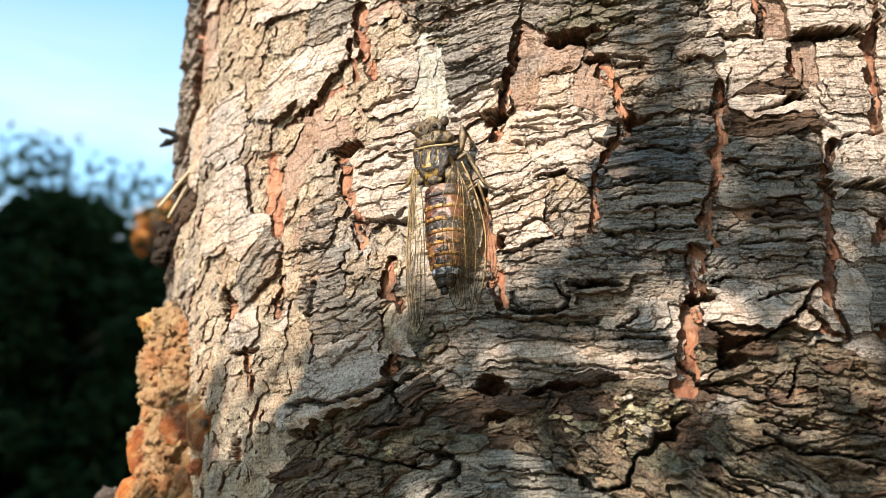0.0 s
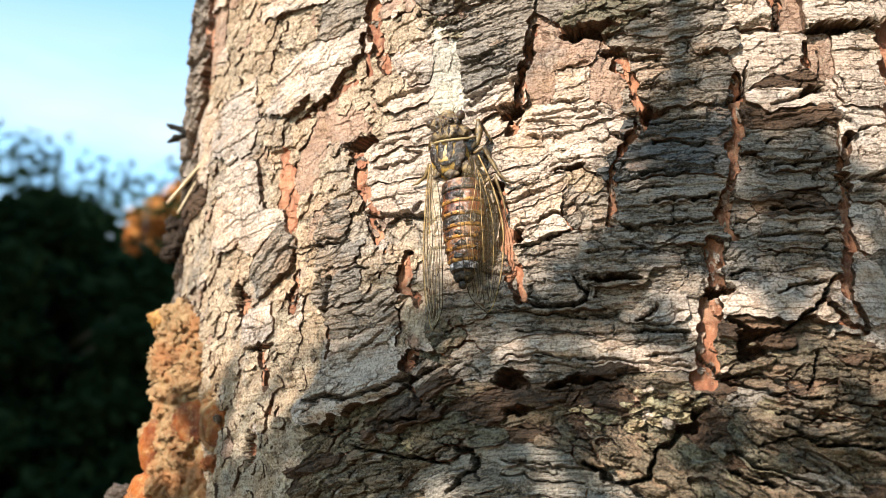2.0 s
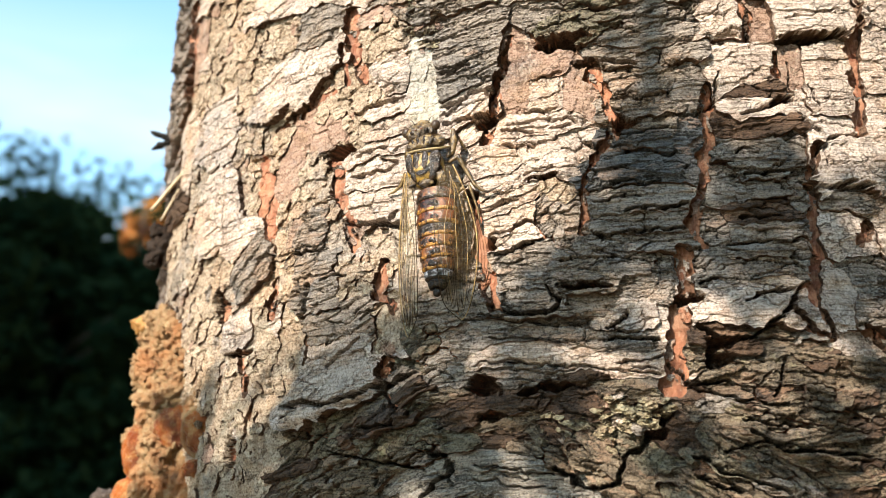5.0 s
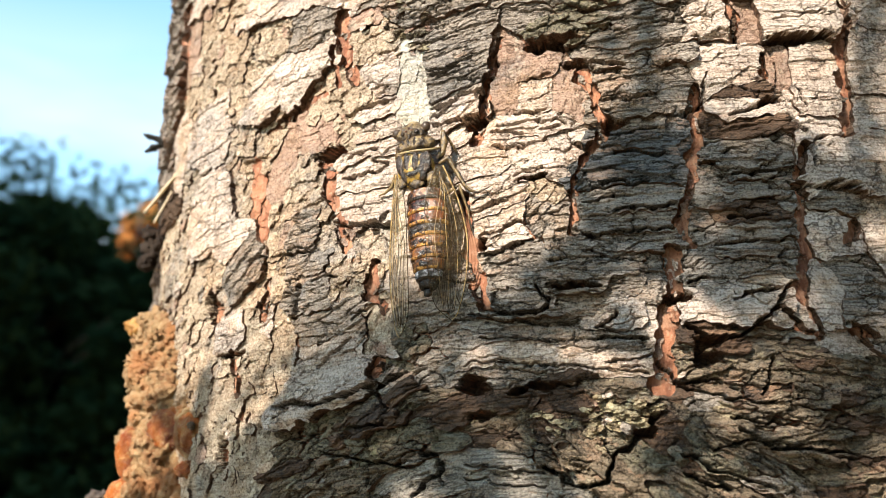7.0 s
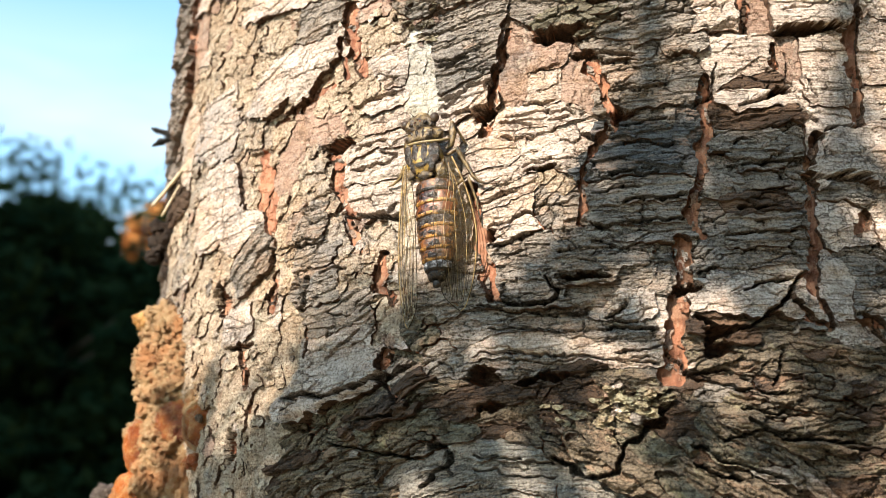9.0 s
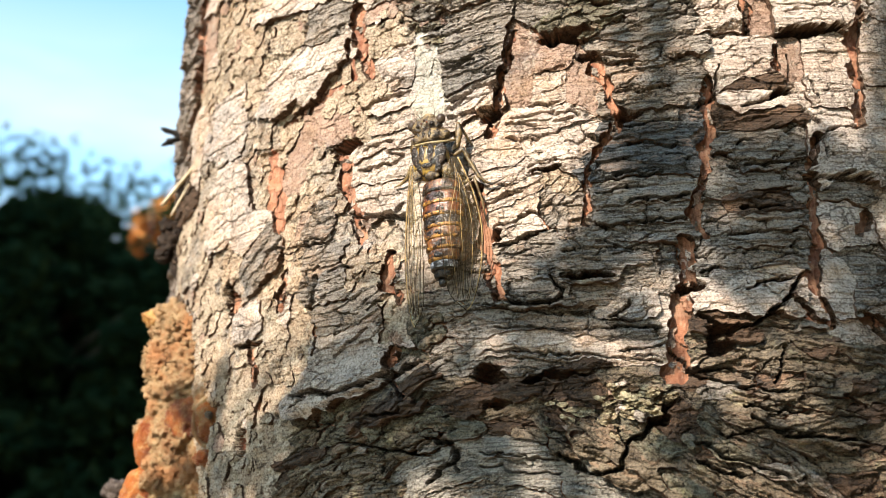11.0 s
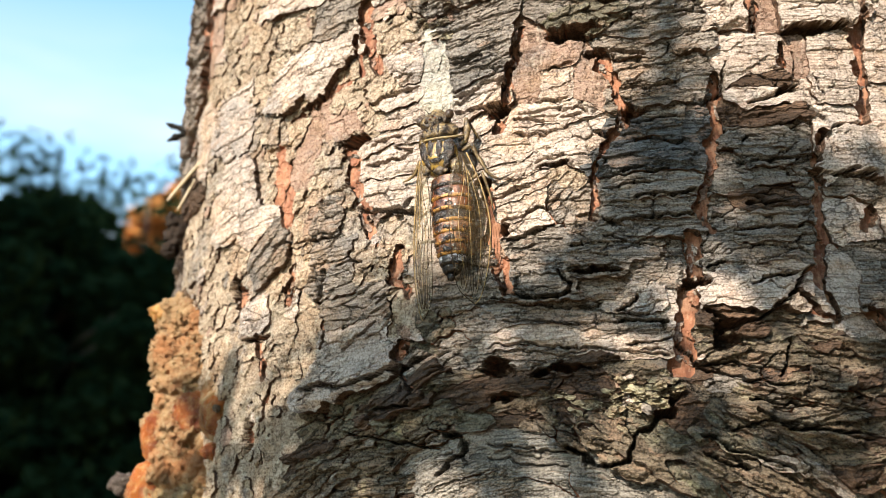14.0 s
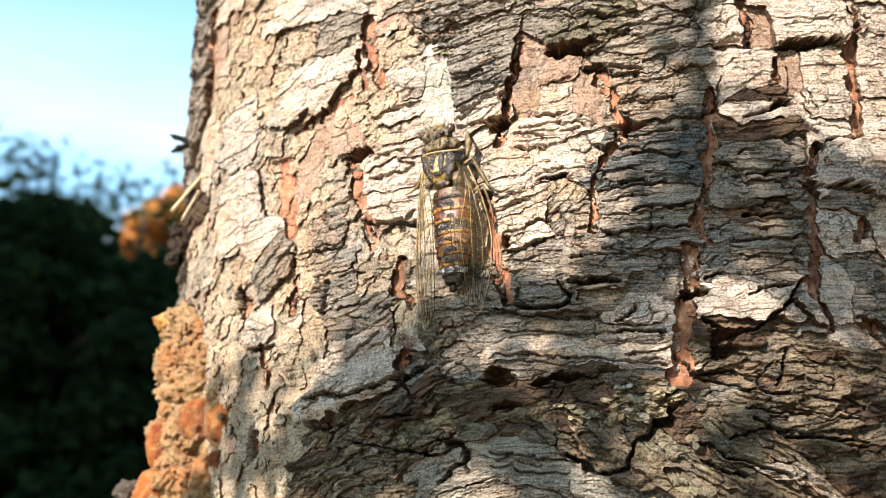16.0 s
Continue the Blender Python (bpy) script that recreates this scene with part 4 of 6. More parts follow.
def bark_plate(name, mine, S, V, H, worn, kind):
    """One flake of bark: its top follows the layers, its broken sides go down to the inner bark."""
    cell = mine[:-1, :-1] & mine[:-1, 1:] & mine[1:, 1:] & mine[1:, :-1]
    if cell.sum() < 6:
        return
    rows, cols = S.shape
    k = np.arange(rows * cols).reshape(rows, cols)
    quads = np.stack([k[:-1, :-1], k[:-1, 1:], k[1:, 1:], k[1:, :-1]], -1)[cell]
    used, inv = np.unique(quads, return_inverse=True)
    quads = inv.reshape(-1, 4)
    piece = np.arange(len(used))
    while True:
        low = piece[quads].min(1)
        after = piece.copy()
        for j in range(4):
            np.minimum.at(after, quads[:, j], low)
        after = after[after]
        if (after == piece).all():
            break
        piece = after
    pieces = np.unique(piece)
    if len(pieces) > 1:
        for p in pieces:
            only = np.zeros(rows * cols, bool)
            only[used[piece == p]] = True
            bark_plate(name, only.reshape(rows, cols), S, V, H, worn, kind)
        return
    s, v, h = S.ravel()[used].copy(), V.ravel()[used].copy(), H.ravel()[used].copy()
    e = np.concatenate([quads[:, [0, 1]], quads[:, [1, 2]], quads[:, [2, 3]], quads[:, [3, 0]]])
    key = np.sort(e, 1)
    code = key[:, 0].astype(np.int64) * len(used) + key[:, 1]
    _, first, count = np.unique(code, return_index=True, return_counts=True)
    rim = e[first[count == 1]]
    for _ in range(3):
        acc, num = np.zeros((len(used), 2)), np.zeros(len(used))
        for a, b in ((0, 1), (1, 0)):
            np.add.at(acc, rim[:, a], np.stack([s[rim[:, b]], v[rim[:, b]]], -1))
            np.add.at(num, rim[:, a], 1)
        on = num > 0
        s[on] = 0.45 * s[on] + 0.55 * acc[on, 0] / num[on]
        v[on] = 0.45 * v[on] + 0.55 * acc[on, 1] / num[on]
    ring = np.unique(rim)
    where = np.full(len(used), -1)
    where[ring] = np.arange(len(ring))
    top = on_trunk(s, v, h)
    cs, cv = s.mean(), v.mean()
    mid = on_trunk(s[ring] + 0.25 * np.sign(cs - s[ring]), v[ring] + 0.3 * np.sign(cv - v[ring]) * 0, np.minimum(h[ring] * 0.5, h[ring] - 0.1))
    low = on_trunk(s[ring] + 0.5 * np.sign(cs - s[ring]), v[ring] + 0.2, np.full(len(ring), -1.6))
    n, m = len(used), len(ring)
    pts = np.concatenate([top, mid, low])
    a, b = where[rim[:, 0]], where[rim[:, 1]]
    side1 = np.stack([rim[:, 1], rim[:, 0], n + a, n + b], -1)
    side2 = np.stack([n + b, n + a, n + m + a, n + m + b], -1)
    mesh = bpy.data.meshes.new(name)
    mesh.from_pydata(pts, [], np.concatenate([quads, side1, side2]).tolist())
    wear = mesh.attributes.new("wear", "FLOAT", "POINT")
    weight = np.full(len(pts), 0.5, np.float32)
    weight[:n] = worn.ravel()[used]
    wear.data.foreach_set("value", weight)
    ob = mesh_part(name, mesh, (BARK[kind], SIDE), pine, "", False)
    mesh.polygons.foreach_set("material_index", np.concatenate([np.zeros(len(quads), np.int32), np.ones(2 * len(rim), np.int32)]))
    return ob


def build_trunk():
    """The whole stem, under the bark, from the ground up."""
    bm = bmesh.new()
    rings = []
    for j in range(90):
        z = 9.0 * j / 89
        r = (RADIUS - 0.016 + 0.05 * math.exp(-z / 0.25)) * (1 if z < 2.2 else max(0.12, 1 - (z - 2.2) / 7.4))
        rings.append([bm.verts.new(((r + 0.004 * noise.noise((math.cos(a) * 2, math.sin(a) * 2, z * 9))) * math.cos(a),
                                    (r + 0.004 * noise.noise((math.cos(a) * 2, math.sin(a) * 2, z * 9))) * math.sin(a), z))
                      for a in (math.tau * i / 48 for i in range(48))])
    for lo, hi in zip(rings, rings[1:]):
        for i in range(48):
            bm.faces.new((lo[i], lo[(i + 1) % 48], hi[(i + 1) % 48], hi[i]))
    bm.faces.new(rings[-1])
    part("trunk", bm, SIDE, pine)


build_trunk()
build_bark()

# ---------------------------------------------------------------- small builders
def spot(s, v, h):
    """The pose on the bark at s, v (mm), h mm out: x round the trunk, y up, z away from it."""
    p = on_trunk(np.array(float(s)), np.array(float(v)), np.array(float(h)))
    a = s / 1000 / RADIUS
    m = Matrix(((math.cos(a), 0, math.sin(a)), (math.sin(a), 0, -math.cos(a)), (0, 1, 0))).to_4x4()
    return Matrix.Translation(Vector((AXIS_X, AXIS_Y, 0)) + Vector(p)) @ m


def add_blob(bm, centre, radii, turn=None, rough=0.0, scale=1.0, seed=0, level=4, mat=0):
    """A lumpy ellipsoid."""
    r = bmesh.ops.create_icosphere(bm, subdivisions=level, radius=1)
    off = Vector((seed * 7.1, seed * 3.3, seed * 1.7))
    for v in r["verts"]:
        d = v.co.normalized()
        p = Vector((d.x * radii[0], d.y * radii[1], d.z * radii[2]))
        if rough:
            n = noise.fractal(p * scale + off, 0.55, 2.0, 5)
            p += d * rough * n
        if turn:
            p = turn @ p
        v.co = p + Vector(centre)
        for f in v.link_faces:
            f.material_index = mat


def add_tube(bm, pts, radii, sides=6, mat=0):
    """A tube through points, with a radius for each."""
    pts = [Vector(p) for p in pts]
    rings = []
    for i, p in enumerate(pts):
        d = (pts[min(i + 1, len(pts) - 1)] - pts[max(i - 1, 0)]).normalized()
        u = d.orthogonal().normalized()
        if i and abs(d.dot(Vector((0, 0, 1)))) < 0.95:
            u = d.cross(Vector((0, 0, 1))).normalized()
        w = d.cross(u)
        r = radii[i] if isinstance(radii, (list, tuple)) else radii
        rings.append([bm.verts.new(p + r * (math.cos(math.tau * k / sides) * u + math.sin(math.tau * k / sides) * w)) for k in range(sides)])
    for a, b in zip(rings, rings[1:]):
        best = min(range(sides), key=lambda o: sum((a[k].co - b[(k + o) % sides].co).length for k in range(sides)))
        for k in range(sides):
            f = bm.faces.new((a[k], a[(k + 1) % sides], b[(k + 1 + best) % sides], b[(k + best) % sides]))
            f.material_index = mat
    for ring in (rings[0][::-1], rings[-1]):
        f = bm.faces.new(ring)
        f.material_index = mat


def smooth_line(pts, n):
    """Points on a Catmull-Rom line."""
    pts = [Vector(p) for p in pts]
    out = []
    for k in range(n):
        t = k / (n - 1) * (len(pts) - 1)
        i = min(int(t), len(pts) - 2)
        f = t - i
        p0, p1, p2, p3 = pts[max(i - 1, 0)], pts[i], pts[i + 1], pts[min(i + 2, len(pts) - 1)]
        out.append(0.5 * (2 * p1 + (p2 - p0) * f + (2 * p0 - 5 * p1 + 4 * p2 - p3) * f * f + (3 * p1 - p0 - 3 * p2 + p3) * f ** 3))
    return out


def between(rows, x):
    """Linear table look-up."""
    for (x0, y0), (x1, y1) in zip(rows, rows[1:]):
        if x <= x1:
            return y0 + (y1 - y0) * (x - x0) / (x1 - x0)
    return rows[-1][1]


# ---------------------------------------------------------------- resin burl on the trunk's edge
def resin_material():
    k = Nodes("amber_resin")
    c = k.mix(k.ramp(k.noise(140, 4, 0.6), 0.38, 0.64), (0.17, 0.036, 0.006), (0.38, 0.11, 0.015))
    c = k.mix(k.ramp(k.noise(420, 5, 0.75), 0.50, 0.64, 0, 0.75), c, (0.46, 0.27, 0.11))
    return k.done(c, 0.34, k.bump(k.noise(800, 6, 0.8), 0.0009, 1.0), Subsurface_Weight=0.15, Subsurface_Radius=(0.002, 0.0006, 0.0002))


def crumb_material():
    k = Nodes("crumbly_resin_crust")
    c = k.mix(k.ramp(k.noise(110, 5, 0.7), 0.36, 0.64), (0.26, 0.105, 0.034), (0.42, 0.27, 0.125))
    c = k.mix(k.ramp(k.noise(650, 5, 0.75), 0.46, 0.66, 0, 0.5), c, (0.58, 0.45, 0.26))
    c = k.mix(k.ramp(k.noise(75, 4, 0.6), 0.49, 0.60, 0, 0.75), c, (0.40, 0.15, 0.045))
    c = k.mix(k.ramp(k.noise(420, 5, 0.75), 0.60, 0.70, 0, 0.8), c, (0.13, 0.065, 0.03))
    return k.done(c, 0.7, k.bump(k.noise(900, 6, 0.8), 0.0011, 1.0))


RESIN, CRUMB = resin_material(), crumb_material()


def build_burl():
    burl = tagged(new("resin_burl"), "crumbly beige resin burl with amber drops on the trunk", "burl")
    lumps = ((-0.0605, 0.2345, 1.5440, 6.5, 7, 5.5), (-0.0560, 0.2290, 1.5415, 6.5, 8, 6), (-0.0600, 0.2310, 1.5345, 7.5, 8, 7), (-0.0535, 0.2240, 1.5330, 5, 6, 8),
             (-0.0565, 0.2275, 1.5260, 8.5, 8, 8), (-0.0640, 0.2350, 1.5420, 3.4, 4, 3.4), (-0.0655, 0.2350, 1.5335, 2.6, 3, 3.0),
             (-0.0660, 0.2370, 1.5290, 2.6, 3, 1.6), (-0.0605, 0.2335, 1.5170, 8, 9, 9), (-0.0545, 0.2245, 1.5180, 8, 8, 9), (-0.0560, 0.2262, 1.5090, 9, 8, 8),
             (-0.0610, 0.2320, 1.5030, 10, 9, 9), (-0.0500, 0.2190, 1.5080, 5.0, 5, 8.0), (-0.0525, 0.2220, 1.5000, 8, 7, 9), (-0.0480, 0.2150, 1.5240, 3.2, 4, 7))
    bm = bmesh.new()
    for k, (x, y, z, a, b, c) in enumerate(lumps):
        add_blob(bm, (x, y, z), (a / 1000, b / 1000, c / 1000), None, 0.0009, 420, k, 4)
    crust = part("crust", bm, CRUMB, burl, "crumbly beige and ochre resin crust")
    melt = crust.modifiers.new("melt", "REMESH")
    melt.mode, melt.voxel_size, melt.use_smooth_shade = "VOXEL", 0.00036, True
    ease = crust.modifiers.new("ease", "SMOOTH")
    ease.factor, ease.iterations = 0.5, 10
    for name, size, strength in (("lump", 0.0030, 0.0030), ("grit", 0.0008, 0.0030)):
        cloud = bpy.data.textures.new(name, "CLOUDS")
        cloud.noise_scale, cloud.noise_depth = size, 3
        push = crust.modifiers.new(name, "DISPLACE")
        push.texture, push.strength, push.mid_level, push.texture_coords = cloud, strength, 0.5, "GLOBAL"
    rng = random.Random(12)
    bm = bmesh.new()
    for k in range(260):
        x, y, z, a, b, c = lumps[rng.randrange(len(lumps))]
        d = Vector((rng.gauss(0, 1), rng.gauss(-0.8, 1), rng.gauss(0, 1))).normalized()
        r = rng.uniform(0.15, 0.5) / 1000
        add_blob(bm, (x + d.x * a / 1000, y + d.y * b / 1000, z + d.z * c / 1000), (r, r, r * 0.8), None, 0.6 * r, 900, k, 2)
    tagged(part("crumb", bm, CRUMB, burl, "", False), kind="stuff")
    drops = ((-0.0540, 0.2180, 1.5205, 4.4, 2.4, 4.6), (-0.0474, 0.2104, 1.5190, 3.1, 1.9, 4.6), (-0.0640, 0.2275, 1.5160, 3.4, 3.4, 6.0),
             (-0.0650, 0.2268, 1.5050, 4.4, 3.6, 6.0), (-0.0485, 0.2112, 1.5118, 2.4, 1.5, 1.8))
    for k, (x, y, z, a, b, c) in enumerate(drops):
        bm = bmesh.new()
        add_blob(bm, (x, y, z), (a / 1000, b / 1000, c / 1000), None, 0.0006, 520, 20 + k, 4)
        part("resin_drop", bm, RESIN, burl, "hardened orange amber resin")
    # the raised crust that rims the largest drop
    x, y, z, a, b, c = drops[1]
    bm = bmesh.new()
    ring = [(x + 1.08 * a * math.cos(math.tau * i / 28) / 1000, y - 0.0003 - 0.0006 * math.cos(math.tau * i / 28), z + 1.05 * c * math.sin(math.tau * i / 28) / 1000) for i in range(29)]
    add_tube(bm, ring, [(0.5 + 0.3 * rng.random()) / 1000 for _ in ring], 6)
    part("rim", bm, CRUMB, burl, "pale raised rim round the drop")
    bm = bmesh.new()
    add_blob(bm, (x + 0.0001, y - b / 1000, z + 0.0012), (0.0008, 0.0007, 0.0009), None, 0.0003, 900, 41, 3)
    part("pale_chip", bm, BARK["C"], burl, "pale chip stuck in the resin")
    bm = bmesh.new()
    add_blob(bm, (-0.0662, 0.2335, 1.5450), (0.0026, 0.003, 0.0024), None, 0.0009, 420, 44, 4)
    part("resin_drop", bm, HONEY, burl, "ochre yellow resin lump")
    bm = bmesh.new()
    add_blob(bm, (-0.0735, 0.2405, 1.5065), (0.0042, 0.003, 0.0024), None, 0.0014, 400, 40, 4)
    add_tube(bm, [(-0.0705, 0.2395, 1.506), (-0.062, 0.235, 1.505)], 0.002, 7)
    part("bark_stub", bm, BARK["D"], burl, "grey broken bark stub")


def honey_material():
    k = Nodes("ochre_resin")
    c = k.mix(k.ramp(k.noise(300, 4, 0.6), 0.38, 0.64), (0.26, 0.10, 0.018), (0.46, 0.26, 0.075))
    return k.done(c, 0.4, k.bump(k.noise(800, 6, 0.8), 0.0006, 1.0))


HONEY = honey_material()
build_burl()


# Near black: the shade on the flakes' backlit side is put into their colour.
BACKLIT_FLAKE = bark_material("backlit_flake", (0.06, 0.05, 0.042), (0.02, 0.016, 0.013), (0.12, 0.1, 0.08), 0.1, 0.6, 0.6)


# ---------------------------------------------------------------- straw and loose flakes at the trunk's edge
def build_edge_bits():
    k = Nodes("dry_straw")
    straw = k.done(k.mix(k.noise(300, 3), (0.55, 0.42, 0.26), (0.72, 0.62, 0.44)), 0.55)
    thing = tagged(new("straw"), "dry pale grass straw caught on the bark", "straw")
    bm = bmesh.new()
    add_tube(bm, smooth_line([(-0.0672, 0.2360, 1.5735), (-0.0620, 0.2310, 1.5770), (-0.0560, 0.2240, 1.5810), (-0.0530, 0.2185, 1.5880)], 14), 0.00042, 6)
    part("stalk", bm, straw, thing)
    bm = bmesh.new()
    add_tube(bm, smooth_line([(-0.0640, 0.2330, 1.5700), (-0.0600, 0.2300, 1.5755), (-0.0570, 0.2260, 1.5785)], 10), 0.0003, 6)
    part("stalk", bm, straw, thing)
    flakes = tagged(new("loose_flake"), "curled bark flake standing out from the trunk, coloured dark as if backlit", "bark flake")
    flakes.location = (-0.0648, 0.2413, 1.5925)
    for x, z, turn, length in ((-0.0022, 0.0014, 156, 3.3), (-0.0018, -0.0008, 206, 2.9)):
        bm = bmesh.new()
        add_blob(bm, (0, 0, 0), (length / 1000, 0.0010, 0.00065), None, 0.0005, 700, int(length * 10), 3)
        ob = part("flake", bm, BACKLIT_FLAKE, flakes)
        ob.matrix_basis = pose(x, -0.001, z, 0, -turn, 0)
    curl = tagged(new("curled_bark"), "dark brown curled bark scrap on the trunk's edge", "bark flake")
    curl.location = (-0.0640, 0.2405, 1.5660)
    for dx, dz, a, b, seed in ((-0.0012, 0.0, 3.0, 4.0, 1), (-0.0030, 0.0030, 1.6, 2.2, 2), (-0.0030, -0.0036, 1.8, 1.8, 3), (0.0016, -0.006, 2.0, 5.0, 4)):
        bm = bmesh.new()
        add_blob(bm, (dx, 0, dz), (a / 1000, 0.003, b / 1000), None, 0.0012, 420, seed, 4)
        part("scrap", bm, BARK["B"], curl)


build_edge_bits()


# ---------------------------------------------------------------- the cicada
def shell_material(name, a, b, gloss=0.3, bump=0.00018, speck=0.2, low=0.42, high=0.60):
    k = Nodes(name)
    c = k.mix(k.ramp(k.noise(620, 6, 0.75), low, high), a, b)
    c = k.mix(k.ramp(k.noise(2600, 3, 0.6), 0.60, 0.68, 0.0, speck), c, (0.36, 0.32, 0.25))
    c = k.mix(k.ramp(k.noise(1500, 3, 0.6), 0.60, 0.70, 0.0, 0.7), c, tuple(0.3 * v for v in a))
    return k.done(c, gloss, k.bump(k.noise(2200, 4, 0.7), bump, 0.8), Specular_IOR_Level=0.4)


def mottled_shell(name, stops, scale, gloss, bump):
    """Shell in blotches of several colours, with fine pits."""
    k = Nodes(name)
    r = k.n.new("ShaderNodeValToRGB")
    r.color_ramp.elements[0].position, r.color_ramp.elements[0].color = stops[0][0], (*stops[0][1], 1)
    r.color_ramp.elements[1].position, r.color_ramp.elements[1].color = stops[-1][0], (*stops[-1][1], 1)
    for at, colour in stops[1:-1]:
        r.color_ramp.elements.new(at).color = (*colour, 1)
    k.l.new(k.noise(scale, 5, 0.7), r.inputs["Fac"])
    c = k.mix(k.ramp(k.noise(2.6 * scale, 3, 0.6), 0.58, 0.66, 0.0, 0.75), r.outputs["Color"], tuple(0.35 * v for v in stops[0][1]))
    return k.done(c, gloss, k.bump(k.noise(3.0 * scale, 4, 0.7), bump, 0.9), Specular_IOR_Level=0.5)


BLACK, UMBER, OLIVE, STRAW = (0.006, 0.004, 0.002), (0.035, 0.019, 0.007), (0.10, 0.062, 0.022), (0.27, 0.19, 0.085)
HEAD = mottled_shell("olive_shell", ((0.36, BLACK), (0.46, UMBER), (0.53, OLIVE), (0.64, STRAW)), 620, 0.32, 0.0003)
EYE_SHELL = shell_material("brown_eye", (0.035, 0.022, 0.014), (0.07, 0.045, 0.028), 0.15, 0.00002, 0.0)
COLLAR = shell_material("pale_collar", (0.30, 0.23, 0.11), (0.12, 0.08, 0.035), 0.4)
DARK = shell_material("dark_shell", (0.006, 0.004, 0.003), (0.034, 0.017, 0.007), 0.26, 0.0003, 0.15)
GOLD = mottled_shell("golden_shell", ((0.38, BLACK), (0.44, UMBER), (0.50, (0.16, 0.095, 0.018)), (0.62, (0.34, 0.21, 0.045))), 480, 0.22, 0.0002)
BROWN = mottled_shell("brown_shell", ((0.38, BLACK), (0.48, (0.045, 0.018, 0.007)), (0.56, (0.14, 0.05, 0.013)), (0.68, (0.24, 0.11, 0.034))), 420, 0.2, 0.0003)
AMBER = mottled_shell("amber_band", ((0.40, (0.012, 0.006, 0.003)), (0.48, (0.13, 0.055, 0.013)), (0.60, (0.46, 0.23, 0.055))), 560, 0.24, 0.0003)
RUSSET = mottled_shell("russet_shell", ((0.40, BLACK), (0.48, (0.045, 0.014, 0.005)), (0.6, (0.17, 0.05, 0.016))), 400, 0.2, 0.0002)
SILVER = mottled_shell("silvery_down", ((0.44, (0.02, 0.017, 0.016)), (0.53, (0.22, 0.21, 0.22)), (0.6, (0.62, 0.62, 0.66))), 900, 0.35, 0.0004)
LEG = mottled_shell("ochre_leg", ((0.40, (0.022, 0.013, 0.006)), (0.5, (0.09, 0.055, 0.02)), (0.64, (0.24, 0.16, 0.065))), 500, 0.35, 0.0002)
VEIN = shell_material("brown_vein", (0.060, 0.032, 0.012), (0.018, 0.010, 0.005), 0.25)
COSTA = shell_material("golden_vein", (0.40, 0.26, 0.10), (0.11, 0.065, 0.025), 0.3)


def wing_material(name, clear, a, b):
    k = Nodes(name)
    return k.done(k.mix(k.noise(500, 4, 0.6), a, b), 0.13, k.bump(k.noise(520, 5, 0.65), 0.0006, 1.0), Alpha=clear, Specular_IOR_Level=1.0)


MEMBRANE = {1: wing_material("wing_membrane", 0.07, (0.36, 0.23, 0.09), (0.60, 0.44, 0.22)),
            -1: wing_material("folded_wing_membrane", 0.24, (0.36, 0.27, 0.14), (0.62, 0.50, 0.32))}
MM = 0.001
# outline of each forewing from root to tip: share of the length, inner x, outer x, inner z, outer z, all in mm; and the y of root and tip
WINGS = {-1: ((0, -3.6, -4.8, 6.2, 5.0), (0.2, -2.8, -6.3, 6.4, 3.4), (0.45, -3.1, -7.5, 5.6, 2.0), (0.7, -3.6, -7.9, 4.2, 1.5), (0.88, -4.3, -7.6, 2.8, 1.3), (0.96, -5.4, -7.2, 2.0, 1.3), (1, -6.3, -6.9, 1.5, 1.3)),
         1: ((0, 3.0, 4.3, 6.0, 5.0), (0.1, 1.9, 5.1, 7.6, 4.4), (0.3, 1.3, 6.6, 8.2, 3.0), (0.5, 1.1, 7.1, 8.0, 2.2), (0.7, 0.9, 6.4, 6.6, 1.6), (0.86, 0.7, 5.3, 4.4, 1.5), (0.95, 1.3, 4.4, 2.8, 1.5), (1, 2.8, 3.6, 1.9, 1.5))}
REACH = {-1: (8.4, -19.8), 1: (8.4, -18.1)}


def wing_point(a, b, side):
    """A point of a folded forewing: a from root to tip, b from the inner to the outer edge."""
    xi, xo, zi, zo = (between([(row[0], row[j]) for row in WINGS[side]], a) for j in (1, 2, 3, 4))
    y = REACH[side][0] + (REACH[side][1] - REACH[side][0]) * a
    arch = math.sin(math.pi * b) * 0.8 * math.sin(math.pi * min(1, a * 1.1))
    return Vector((xi + (xo - xi) * b + 0.15 * side * arch, y, zi + (zo - zi) * b + arch)) * MM


def abdomen_row(y):
    """Centre x, radius and centre z of the abdomen at y; mm."""
    return (between(((-13.4, -0.4), (-10.5, 0.0), (-6, 0.3), (0, 0.6), (4, 0.5)), y),
            between(((-13.4, 0.7), (-12.2, 1.5), (-10.5, 2.4), (-8, 3.05), (-5, 3.45), (0, 3.7), (4, 3.3)), y),
            between(((-13.4, 3.2), (-6, 3.9), (4, 4.3)), y))


